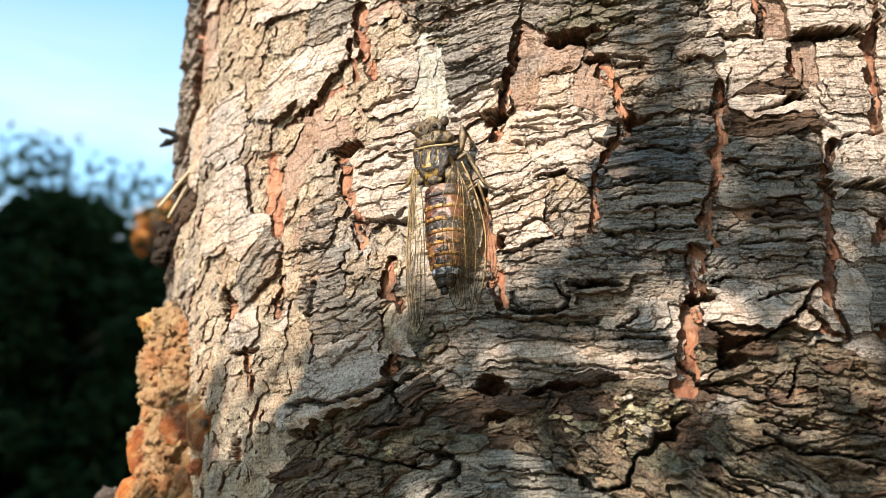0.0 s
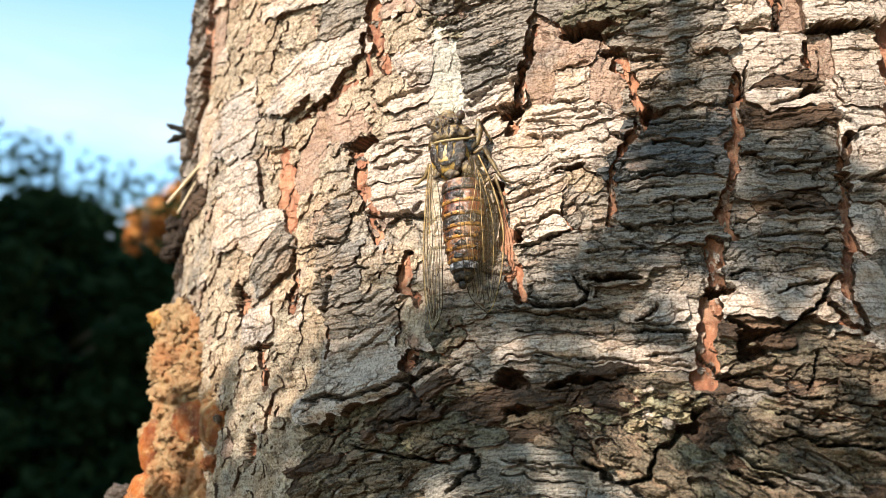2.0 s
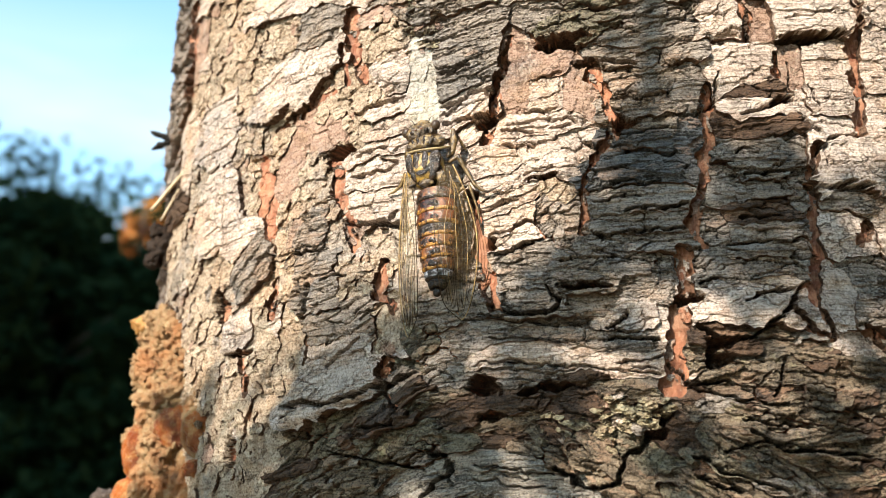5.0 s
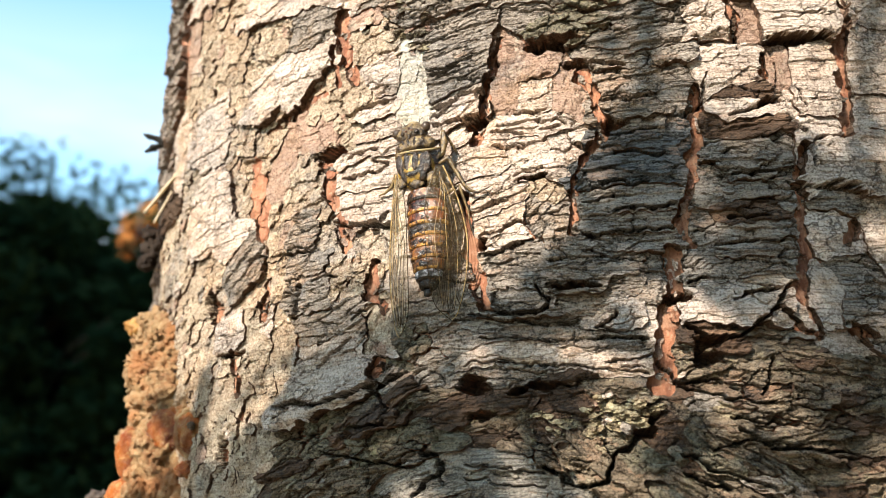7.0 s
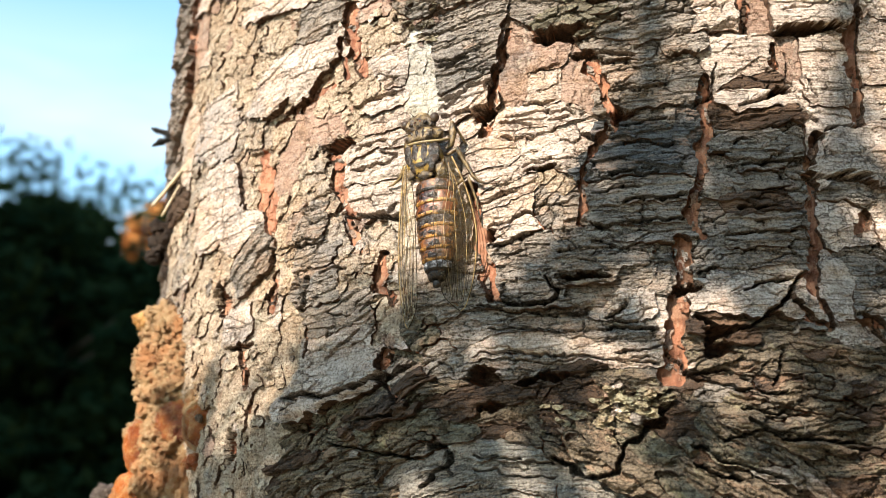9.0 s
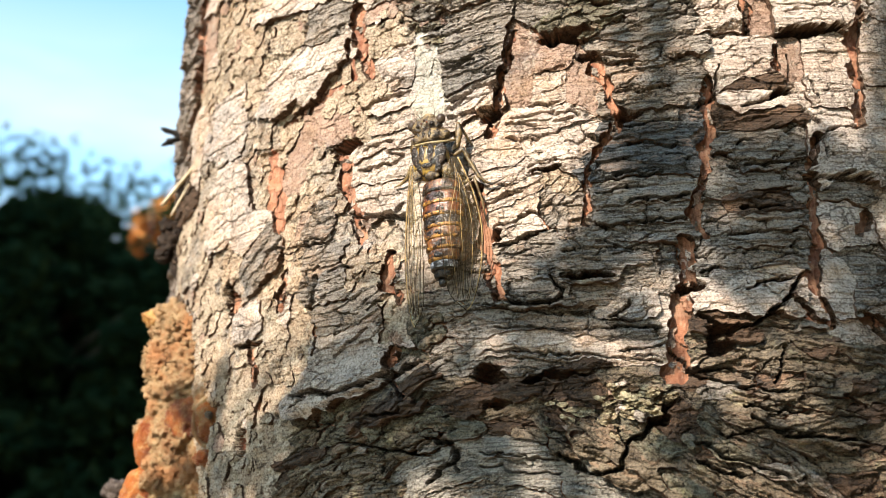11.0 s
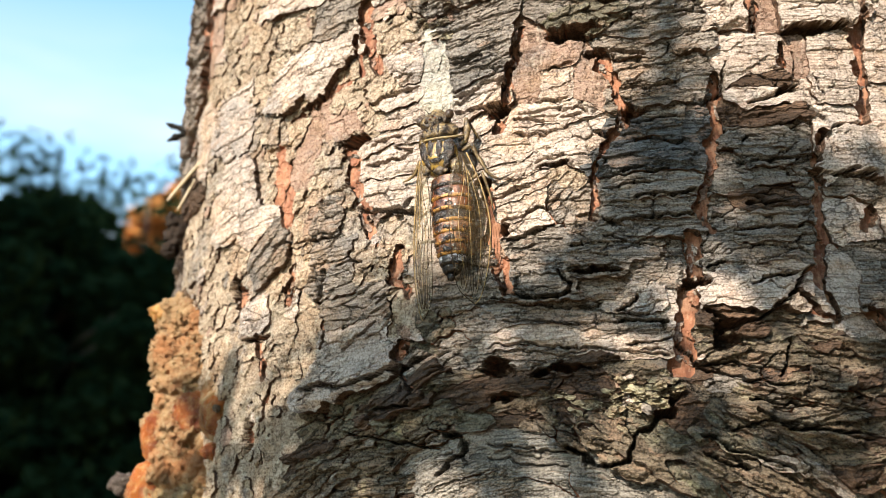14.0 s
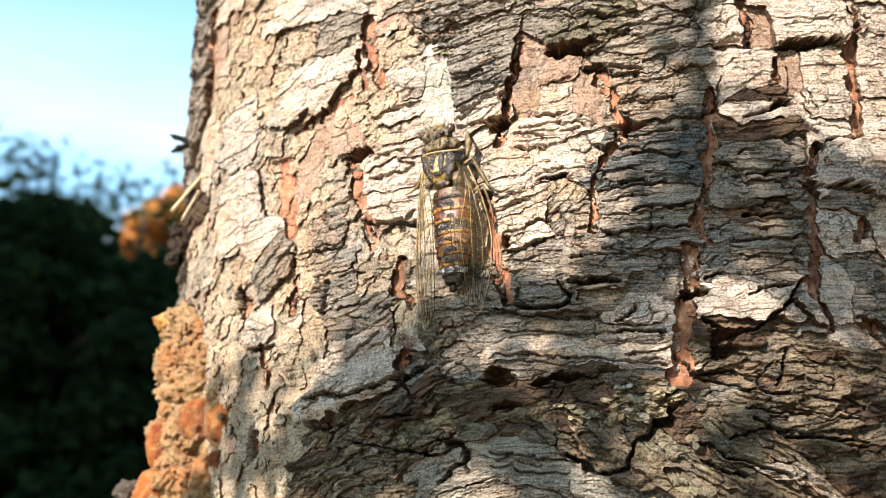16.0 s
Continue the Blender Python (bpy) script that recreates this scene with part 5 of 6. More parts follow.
def build_cicada():
    bug = tagged(new("cicada"), "mottled brown cicada with clear veined wings on the bark", "cicada")
    bug.matrix_world = spot(-47.9, 51.2, 2.4) @ pose(0, 0, 0, 0, 0, 2.5) @ Matrix.Diagonal((1, 1, 0.74, 1))

    def blob(name, at, radii, material, parent, label="", turn=None, rough=0.0002, scale=700, seed=1, level=4):
        bm = bmesh.new()
        add_blob(bm, [v * MM for v in at], [v * MM for v in radii], Euler([radians(v) for v in turn]).to_matrix() if turn else None, rough, scale, seed, level)
        return part(name, bm, material, parent, label)

    # head, turned a little to its side
    lean = (-18, 0, 5)
    head = blob("head", (-1.5, 15.3, 4.6), (2.8, 1.8, 2.1), HEAD, bug, "mottled olive brown head", lean, 0.0003, 700, 1)
    blob("snout", (-1.3, 16.8, 4.6), (1.5, 0.9, 1.2), HEAD, head, "", lean, 0.0002, 900, 2, 3)
    for x, y in ((-4.25, 15.9), (1.3, 16.3)):
        blob("eye", (x, y, 4.9), (0.85, 0.95, 0.95), EYE_SHELL, head, "shiny dark brown compound eye", None, 0, 1, 0, 3)
        sx = -1 if x < -1.5 else 1
        bm = bmesh.new()
        add_tube(bm, [((-1.5 + sx * 1.2) * MM, 17.2 * MM, 4.4 * MM), ((-1.5 + sx * 1.7) * MM, 18.0 * MM, 4.4 * MM), ((-1.5 + sx * 2.2) * MM, 18.5 * MM, 4.0 * MM)], [0.1 * MM, 0.06 * MM, 0.03 * MM], 5)
        part("antenna", bm, DARK, head)
    for x, y in ((-1.4, 16.0), (-1.9, 15.5), (-0.9, 15.6)):
        blob("ocellus", (x, y, 6.75), (0.2, 0.2, 0.2), RUSSET, head, "", None, 0, 1, 0, 2)
    for x, y, w, h in ((-2.7, 15.2, 0.5, 0.35), (-0.2, 15.4, 0.5, 0.35), (-1.5, 14.6, 0.3, 0.7)):
        blob("dark_mark", (x, y, 6.35), (w, h, 0.3), DARK, head, "", None, 0.0001, 900, 5, 2)
    # front shield with its grooves and pale rim
    pronotum = blob("pronotum", (-0.8, 13.0, 4.5), (3.6, 1.9, 2.8), HEAD, bug, "mottled olive brown front shield", (0, 0, 2), 0.0003, 600, 3)
    for x, tilt in ((-2.5, 24), (-1.5, 10), (-0.3, -8), (0.8, -22)):
        ob = blob("groove_mark", (0, 0, 0), (0.3, 0.9, 0.2), DARK, pronotum, "", None, 0.00006, 900, 5, 2)
        ob.matrix_basis = pose(x * MM, 13.2 * MM, (7.2 - 0.2 * (x + 0.8) ** 2) * MM, 0, (x + 0.8) * 14, tilt)
    bm = bmesh.new()
    add_tube(bm, smooth_line([(-4.3 * MM, 12.9 * MM, 3.4 * MM), (-3.7 * MM, 12.0 * MM, 5.6 * MM), (-0.4 * MM, 11.4 * MM, 7.5 * MM), (2.7 * MM, 11.6 * MM, 5.8 * MM), (3.4 * MM, 12.2 * MM, 3.6 * MM)], 18), 0.22 * MM, 7)
    part("collar", bm, COLLAR, bug, "pale yellowish collar rim")
    # middle shield: golden, with dark teeth that hang from the collar
    meso = blob("mesonotum", (-1.0, 8.7, 4.6), (3.5, 3.9, 3.0), GOLD, bug, "glossy golden olive thorax with dark teeth", None, 0.0001, 700, 6)
    for x, y, w, h, tilt in ((-3.4, 9.4, 0.9, 2.0, 12), (-1.9, 9.7, 0.62, 1.7, 6), (-0.3, 9.6, 0.62, 1.7, -6), (1.3, 9.2, 1.1, 2.2, -10), (-1.0, 7.4, 1.0, 0.5, 0), (-2.6, 7.0, 0.5, 1.0, 20), (0.8, 6.9, 0.6, 1.0, -20)):
        z = 4.6 + 3.0 * math.sqrt(max(0.05, 1 - ((x + 1.0) / 3.5) ** 2 - ((y - 8.7) / 3.9) ** 2))
        ob = blob("dark_tooth", (0, 0, 0), (w, h, 0.3), DARK, meso, "", None, 0.0001, 800, 7, 3)
        ob.matrix_basis = pose(x * MM, y * MM, (z - 0.1) * MM, 22 * (8.7 - y) / 3, 20 * (x + 1) / 2, tilt)
    blob("scutellum", (-0.5, 5.6, 6.3), (1.3, 0.9, 0.9), HEAD, bug, "raised shiny straw-coloured knob", None, 0.0003, 900, 8, 3)
    for side in (-1, 1):
        blob("wing_root", (-0.5 + side * 2.6, 6.4, 6.0), (1.0, 1.3, 0.7), HEAD, bug, "knobbly olive wing joint", (0, 0, side * 30), 0.0004, 900, 9, 3)
    # abdomen: rings that narrow to the tail
    abdomen = blob("abdomen", (0.3, -7.5, -1.1), (2.4, 7.6, 2.0), BROWN, bug, "ringed dark brown and amber abdomen", None, 0, 1, 0, 3)
    abdomen.location = (0, 3.0 * MM, 5.0 * MM)
    bounds = (4.4, 2.4, 0.2, -2.0, -4.0, -5.9, -7.8, -9.7, -11.3, -12.6)
    for k in range(9):
        y0, y1 = bounds[k], bounds[k + 1]
        bm = bmesh.new()
        rings, cut = [], 30
        for f, out in ((0, -0.3), (0.10, -0.05), (0.35, 0.08), (0.66, 0.12), (0.74, 0.16), (0.92, 0.14), (1.0, -0.05), (1.03, -0.35)):
            y = y0 + (y1 - y0) * f
            cx, r, cz = abdomen_row(y)
            r += out
            rings.append([bm.verts.new(((cx + r * math.cos(math.tau * i / cut)) * MM, (y - 3.0 + 0.25 * math.sin(math.tau * i / cut) + 0.1 * noise.noise((i * 0.9, k, f))) * MM,
                                        (cz - 5.0 + 0.86 * r * math.sin(math.tau * i / cut)) * MM)) for i in range(cut)])
        for j, (p, q) in enumerate(zip(rings, rings[1:])):
            for i in range(cut):
                f = bm.faces.new((p[i], p[(i + 1) % cut], q[(i + 1) % cut], q[i]))
                f.material_index = 1 if j >= 4 else 0
        body = RUSSET if k in (1, 2) else SILVER if k == 7 else DARK if k in (3, 8) else BROWN
        segment = part("segment", bm, (body, AMBER if 0 < k < 7 else DARK), abdomen)
        if 0 < k < 7:
            cx, r, cz = abdomen_row((y0 + y1) / 2)
            ob = blob("dark_mark", (0, 0, 0), (0.7 + 0.3 * (k % 2), 0.5, 0.14), DARK, segment, "", None, 0.0004, 900, 30 + k, 3)
            ob.matrix_basis = pose((cx + 0.25 * (k % 3) - 0.2) * MM, ((y0 + y1) / 2 - 2.8) * MM, (cz - 4.95 + 0.86 * r) * MM)
    blob("tail_tip", (-0.5, -16.0, -1.9), (0.8, 0.9, 0.7), DARK, abdomen, "", None, 0.0001, 800, 9, 3)
    # wings
    for side in (-1, 1):
        rows, cols = 44, 14
        bm = bmesh.new()
        vs = [[bm.verts.new(wing_point(i / rows, j / cols, side) + Vector((0, 0, 0.00014 * noise.noise((i * 0.35, j * 0.6, side * 4))))) for j in range(cols + 1)] for i in range(rows + 1)]
        for i in range(rows):
            for j in range(cols):
                bm.faces.new((vs[i][j], vs[i + 1][j], vs[i + 1][j + 1], vs[i][j + 1]))
        wing = part("forewing", bm, MEMBRANE[side], bug, "clear folded wing membrane with dark veins")
        wing.visible_shadow = False
        lift = Vector((0, 0, 0.06 * MM))

        def vein(name, path, r0, r1, material, n=22):
            line = smooth_line([wing_point(a, b, side) + lift for a, b in path], n)
            bm = bmesh.new()
            add_tube(bm, line, [(r0 + (r1 - r0) * i / (n - 1)) * MM for i in range(n)], 5)
            part(name, bm, material, wing)

        vein("costa", [(0, 0.9), (0.1, 1), (0.25, 1), (0.45, 1), (0.6, 1), (0.75, 1), (0.9, 1), (0.97, 1), (1, 0.6)], 0.17, 0.08, COSTA, 40)
        vein("costa_edge", [(0.02, 0.93), (0.25, 1.03), (0.45, 1.03), (0.7, 1.03), (0.9, 1.03), (0.98, 1.0)], 0.07, 0.05, VEIN, 40)
        vein("inner_edge", [(0, 0.1), (0.25, 0), (0.5, 0), (0.75, 0), (0.9, 0), (1, 0.4)], 0.10, 0.06, VEIN, 30)
        for k, b in enumerate((0.10, 0.24, 0.38, 0.52, 0.66, 0.78, 0.90)):
            start = 0.03 + 0.015 * k
            vein("vein", [(start, 0.6 + 0.25 * (b - 0.5)), (0.2, 0.38 + 0.48 * b), (0.45, b), (0.7, 0.9 * b + 0.06), (0.88 + 0.02 * (k % 3), 0.84 * b + 0.1)], 0.075, 0.04, COSTA if k % 2 else VEIN)
        for k, b in enumerate((0.17, 0.31, 0.45, 0.59, 0.72, 0.84)):
            vein("side_vein", [(0.5 + 0.03 * (k % 2), b - 0.06), (0.56, b), (0.72, 0.92 * b + 0.05), (0.93, 0.8 * b + 0.12)], 0.05, 0.035, VEIN, 14)
        for k, (a0, b0, a1, b1) in enumerate(((0.40, 0.12, 0.44, 0.26), (0.46, 0.26, 0.43, 0.42), (0.52, 0.42, 0.49, 0.58), (0.5, 0.58, 0.55, 0.74), (0.57, 0.74, 0.6, 0.88), (0.66, 0.14, 0.7, 0.28),
                                             (0.7, 0.28, 0.67, 0.43), (0.73, 0.43, 0.7, 0.57), (0.72, 0.57, 0.77, 0.72), (0.78, 0.72, 0.74, 0.86), (0.86, 0.2, 0.9, 0.05), (0.87, 0.35, 0.93, 0.3), (0.88, 0.5, 0.95, 0.55), (0.87, 0.65, 0.93, 0.8), (0.85, 0.8, 0.9, 0.97))):
            vein("cross_vein", [(a0, b0), ((a0 + a1) / 2 + 0.006, (b0 + b1) / 2), (a1, b1)], 0.055, 0.05, VEIN, 6)

    # legs
    def leg(name, pts, radii):
        bm = bmesh.new()
        line, rr = [], []
        for i in range(len(pts) - 1):
            for j in range(5):
                line.append(Vector(pts[i]).lerp(Vector(pts[i + 1]), j / 5) * MM)
                rr.append((radii[i] + (radii[i + 1] - radii[i]) * j / 5) * MM)
        line.append(Vector(pts[-1]) * MM)
        rr.append(radii[-1] * MM)
        add_tube(bm, line, rr, 7)
        part(name, bm, LEG, bug, "banded ochre brown leg")

    leg("foreleg", [(2.6, 10.6, 3.0), (3.6, 11.2, 3.2), (4.1, 13.2, 3.3), (3.9, 15.5, 3.0)], [0.5, 0.55, 0.75, 0.35])
    leg("foreleg_shin", [(3.9, 15.4, 3.0), (4.8, 13.6, 2.0), (5.2, 12.4, 0.8), (5.6, 11.6, 0.2)], [0.32, 0.26, 0.2, 0.1])
    leg("foreleg", [(-3.6, 11.5, 2.8), (-4.9, 12.4, 2.4), (-5.2, 14.2, 1.8), (-6.0, 13.0, 0.8), (-6.3, 12.4, 0.2)], [0.45, 0.5, 0.35, 0.25, 0.12])
    leg("middle_leg", [(2.8, 9.6, 3.0), (4.6, 10.4, 3.0), (5.4, 8.4, 2.5), (6.9, 5.1, 2.0), (8.0, 4.0, 1.4), (9.0, 3.6, 0.9), (10.7, 4.2, 0.4), (11.8, 4.7, 0.2)], [0.4, 0.42, 0.38, 0.30, 0.26, 0.22, 0.14, 0.08])
    leg("middle_leg", [(-3.8, 9.0, 2.6), (-5.6, 9.2, 2.4), (-6.9, 7.3, 1.6), (-8.4, 6.6, 1.0), (-9.8, 6.5, 0.4)], [0.4, 0.42, 0.34, 0.24, 0.12])
    leg("hind_leg", [(3.2, 4.0, 1.8), (6.0, 5.2, 2.0), (7.0, 1.0, 0.9), (7.4, -3.0, 0.4)], [0.4, 0.32, 0.2, 0.1])
    return bug, abdomen


cicada, cicada_abdomen = build_cicada()


# ---------------------------------------------------------------- ground
def ground_material():
    k = Nodes("forest_floor")
    c = k.mix(k.ramp(k.noise(3, 6, 0.7), 0.35, 0.65), (0.15, 0.11, 0.055), (0.26, 0.20, 0.10))
    c = k.mix(k.ramp(k.noise(40, 4, 0.7), 0.5, 0.7, 0, 0.6), c, (0.24, 0.15, 0.07))
    return k.done(c, 0.9, k.bump(k.noise(25, 6, 0.7), 0.04, 1.0))


def build_ground():
    bm = bmesh.new()
    rings = []
    radii = [0.0] + [0.4 * 1.28 ** i for i in range(36)]
    for i, r in enumerate(radii[1:]):
        rings.append([bm.verts.new((AXIS_X + r * math.cos(a), AXIS_Y + r * math.sin(a), 0.10 * min(1, r / 4) * noise.noise((r * math.cos(a) * 0.5, r * math.sin(a) * 0.5, 3))))
                      for a in (math.tau * k / 64 for k in range(64))])
    mid = bm.verts.new((AXIS_X, AXIS_Y, 0))
    for k in range(64):
        bm.faces.new((mid, rings[0][k], rings[0][(k + 1) % 64]))
        for p, q in zip(rings, rings[1:]):
            bm.faces.new((p[k], q[k], q[(k + 1) % 64], p[(k + 1) % 64]))
    ob = part("ground", bm, ground_material(), None)
    tagged(ob, "dry brown leaf-strewn ground under the trees", "ground", kind="structure")


build_ground()


# ---------------------------------------------------------------- woods in the distance
def leaf_material(name, a, b):
    k = Nodes(name)
    island = k.n.new("ShaderNodeNewGeometry").outputs["Random Per Island"]
    return k.done(k.mix(island, a, b), 0.9, Specular_IOR_Level=0.0)


TREE_BARK = shell_material("tree_bark", (0.10, 0.075, 0.05), (0.05, 0.04, 0.03), 0.9, 0.004)


def leafy_tree(name, label, x, y, height, width, low, material, count, seed, leaf=0.085, ragged=0.3):
    rng = random.Random(seed)
    tree = tagged(new(name), label, "tree")
    tree.location = (x, y, 0)
    bm = bmesh.new()
    add_tube(bm, [(0, 0, -0.1), (0.05, 0, height * 0.35), (-0.04, 0.05, height * 0.7), (0, 0, height * 0.95)], [0.16, 0.12, 0.07, 0.02], 9)
    for k in range(14):
        a, z = rng.uniform(0, math.tau), rng.uniform(low, height * 0.85)
        r = width * rng.uniform(0.5, 0.95)
        add_tube(bm, [(0, 0, z * 0.92), (0.5 * r * math.cos(a), 0.5 * r * math.sin(a), z + 0.1), (r * math.cos(a), r * math.sin(a), z + 0.35)], [0.05, 0.03, 0.008], 5)
    part("trunk", bm, TREE_BARK, tree)
    clumps = []
    for k in range(110):
        a, f = rng.uniform(0, math.tau), rng.random()
        z = low + (height - low) * f
        span = width * (math.sin(math.pi * min(1, 0.25 + 0.75 * f)) ** 0.6) * (1 + ragged * rng.uniform(-1, 1))
        r = span * math.sqrt(rng.uniform(0.35, 1))
        clumps.append((r * math.cos(a), r * math.sin(a), z + ragged * rng.uniform(-0.4, 0.9), rng.uniform(0.25, 0.5) * width * 0.6))
    pts, faces = [], []
    for k in range(count):
        cx, cy, cz, cr = clumps[k % len(clumps)]
        d = Vector((rng.gauss(0, 1), rng.gauss(0, 1), rng.gauss(0, 0.8))).normalized() * cr * rng.random() ** 0.4
        p = Vector((cx, cy, cz)) + d
        u = Vector((rng.gauss(0, 1), rng.gauss(0, 1), rng.gauss(0, 0.6))).normalized()
        w = u.orthogonal().normalized()
        s = leaf * rng.uniform(0.6, 1.3)
        n = len(pts)
        pts += [p - u * s, p + w * s * 0.42 + u * s * 0.1, p + u * s, p - w * s * 0.42 + u * s * 0.1]
        faces.append((n, n + 1, n + 2, n + 3))
    mesh = bpy.data.meshes.new("crown")
    mesh.from_pydata(pts, [], faces)
    mesh_part("crown", mesh, material, tree, "", False)
    return tree


# Leaf base colour set far below real foliage; deep shade is put into it.
SHADED_LEAF = leaf_material("shaded_leaf", (0.008, 0.018, 0.008), (0.022, 0.036, 0.014))
RUST_LEAF = leaf_material("rust_leaf", (0.42, 0.17, 0.05), (0.60, 0.28, 0.09))
SHADY = "green broadleaf tree with deep shade put into its near-black leaf colour"
leafy_tree("oak_tree", SHADY, -6.3, 11.2, 5.0, 1.9, 0.2, SHADED_LEAF, 22000, 1, 0.10, 0.35)
leafy_tree("oak_tree", SHADY, -4.5, 11.8, 4.9, 1.7, 0.2, SHADED_LEAF, 22000, 2, 0.10, 0.3)
leafy_tree("oak_tree", SHADY, -3.2, 12.2, 4.3, 1.7, 0.2, SHADED_LEAF, 22000, 3, 0.10, 0.3)
leafy_tree("oak_tree", SHADY, -1.6, 12.0, 3.9, 1.6, 0.2, SHADED_LEAF, 16000, 4, 0.10, 0.25)
leafy_tree("oak_tree", SHADY, -5.4, 14.0, 5.5, 2.2, 0.2, SHADED_LEAF, 18000, 7, 0.14, 0.35)
leafy_tree("oak_tree", SHADY, -3.4, 14.6, 4.9, 2.0, 0.2, SHADED_LEAF, 16000, 8, 0.14, 0.2)
leafy_tree("wispy_tree", "tall thin tree with feathery sparse foliage", -6.6, 15.5, 6.9, 2.2, 4.4, SHADED_LEAF, 2000, 5, 0.10, 0.5)
leafy_tree("wispy_tree", "tall thin tree with feathery sparse foliage", -4.6, 16.0, 6.8, 2.0, 4.4, SHADED_LEAF, 1500, 9, 0.10, 0.5)
leafy_tree("rusty_tree", "sunlit rust-brown tree beyond the wood", -6.7, 27.0, 10.2, 1.5, 7.4, RUST_LEAF, 11000, 6, 0.16, 0.2)
# Unseen oaks, added to shade the far trees and cut the sky fill.
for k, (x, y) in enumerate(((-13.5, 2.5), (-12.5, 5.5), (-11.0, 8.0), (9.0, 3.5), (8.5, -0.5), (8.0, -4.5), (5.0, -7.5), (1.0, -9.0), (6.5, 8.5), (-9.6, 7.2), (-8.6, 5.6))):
    leafy_tree("unseen_shade_oak", "unseen tall dense oak added to block sun and sky", x, y, 11.5, 2.8, 0.6, SHADED_LEAF, 14000 if x < -8 else 9000, 10 + k, 0.30, 0.3)


def build_pine_crown():
    """Limbs high on the pine, with tufts of needles."""
    rng = random.Random(8)
    needle = leaf_material("pine_needle", (0.03, 0.06, 0.025), (0.06, 0.10, 0.035))
    pts, faces = [], []
    for k in range(26):
        z, a = rng.uniform(4.8, 8.8), rng.uniform(0, math.tau)
        r = (1.9 if z < 7.4 else 1.1) * rng.uniform(0.7, 1.1)
        tip = Vector((r * math.cos(a), r * math.sin(a), z + 0.5))
        line = smooth_line([(0, 0, z), tip * 0.5 + Vector((0, 0, z * 0.5 - 0.1)), tip], 7)
        bm = bmesh.new()
        add_tube(bm, line, [0.035 - 0.0045 * i for i in range(7)], 6)
        part("limb", bm, SIDE, pine)
        for _ in range(26):
            c = line[rng.randrange(2, 7)] + Vector((rng.gauss(0, 0.16), rng.gauss(0, 0.16), rng.gauss(0.05, 0.1)))
            for _ in range(34):
                d = Vector((rng.gauss(0, 1), rng.gauss(0, 1), rng.gauss(0.4, 0.8))).normalized()
                w = d.orthogonal().normalized() * 0.003
                n = len(pts)
                pts += [c - w, c + w, c + d * rng.uniform(0.06, 0.11)]
                faces.append((n, n + 1, n + 2))
    mesh = bpy.data.meshes.new("crown")
    mesh.from_pydata(pts, [], faces)
    mesh_part("crown", mesh, needle, pine, "tufts of green pine needles", False)


build_pine_crown()


def build_grass():
    rng = random.Random(21)
    pts, faces = [], []
    for _ in range(14000):
        a, r = rng.uniform(0, math.tau), 0.25 + 9 * rng.random() ** 0.7
        x, y, h = r * math.cos(a), r * math.sin(a), rng.uniform(0.05, 0.22)
        lean = Vector((rng.gauss(0, 0.05), rng.gauss(0, 0.05), h))
        w = Vector((rng.gauss(0, 1), rng.gauss(0, 1), 0)).normalized() * 0.005
        n, p = len(pts), Vector((AXIS_X + x, AXIS_Y + y, -0.06))
        pts += [p - w, p + w, p + lean * 0.6 + w * 0.7, p + lean * 0.6 - w * 0.7, p + lean * 1.2]
        faces += [(n, n + 1, n + 2, n + 3), (n + 3, n + 2, n + 4)]
    mesh = bpy.data.meshes.new("grass")
    mesh.from_pydata(pts, [], faces)
    ob = mesh_part("grass", mesh, leaf_material("grass_blade", (0.05, 0.07, 0.02), (0.14, 0.12, 0.05)), None, "", False)
    tagged(ob, "dry green grass and weeds under the trees", "grass", kind="stuff")


build_grass()


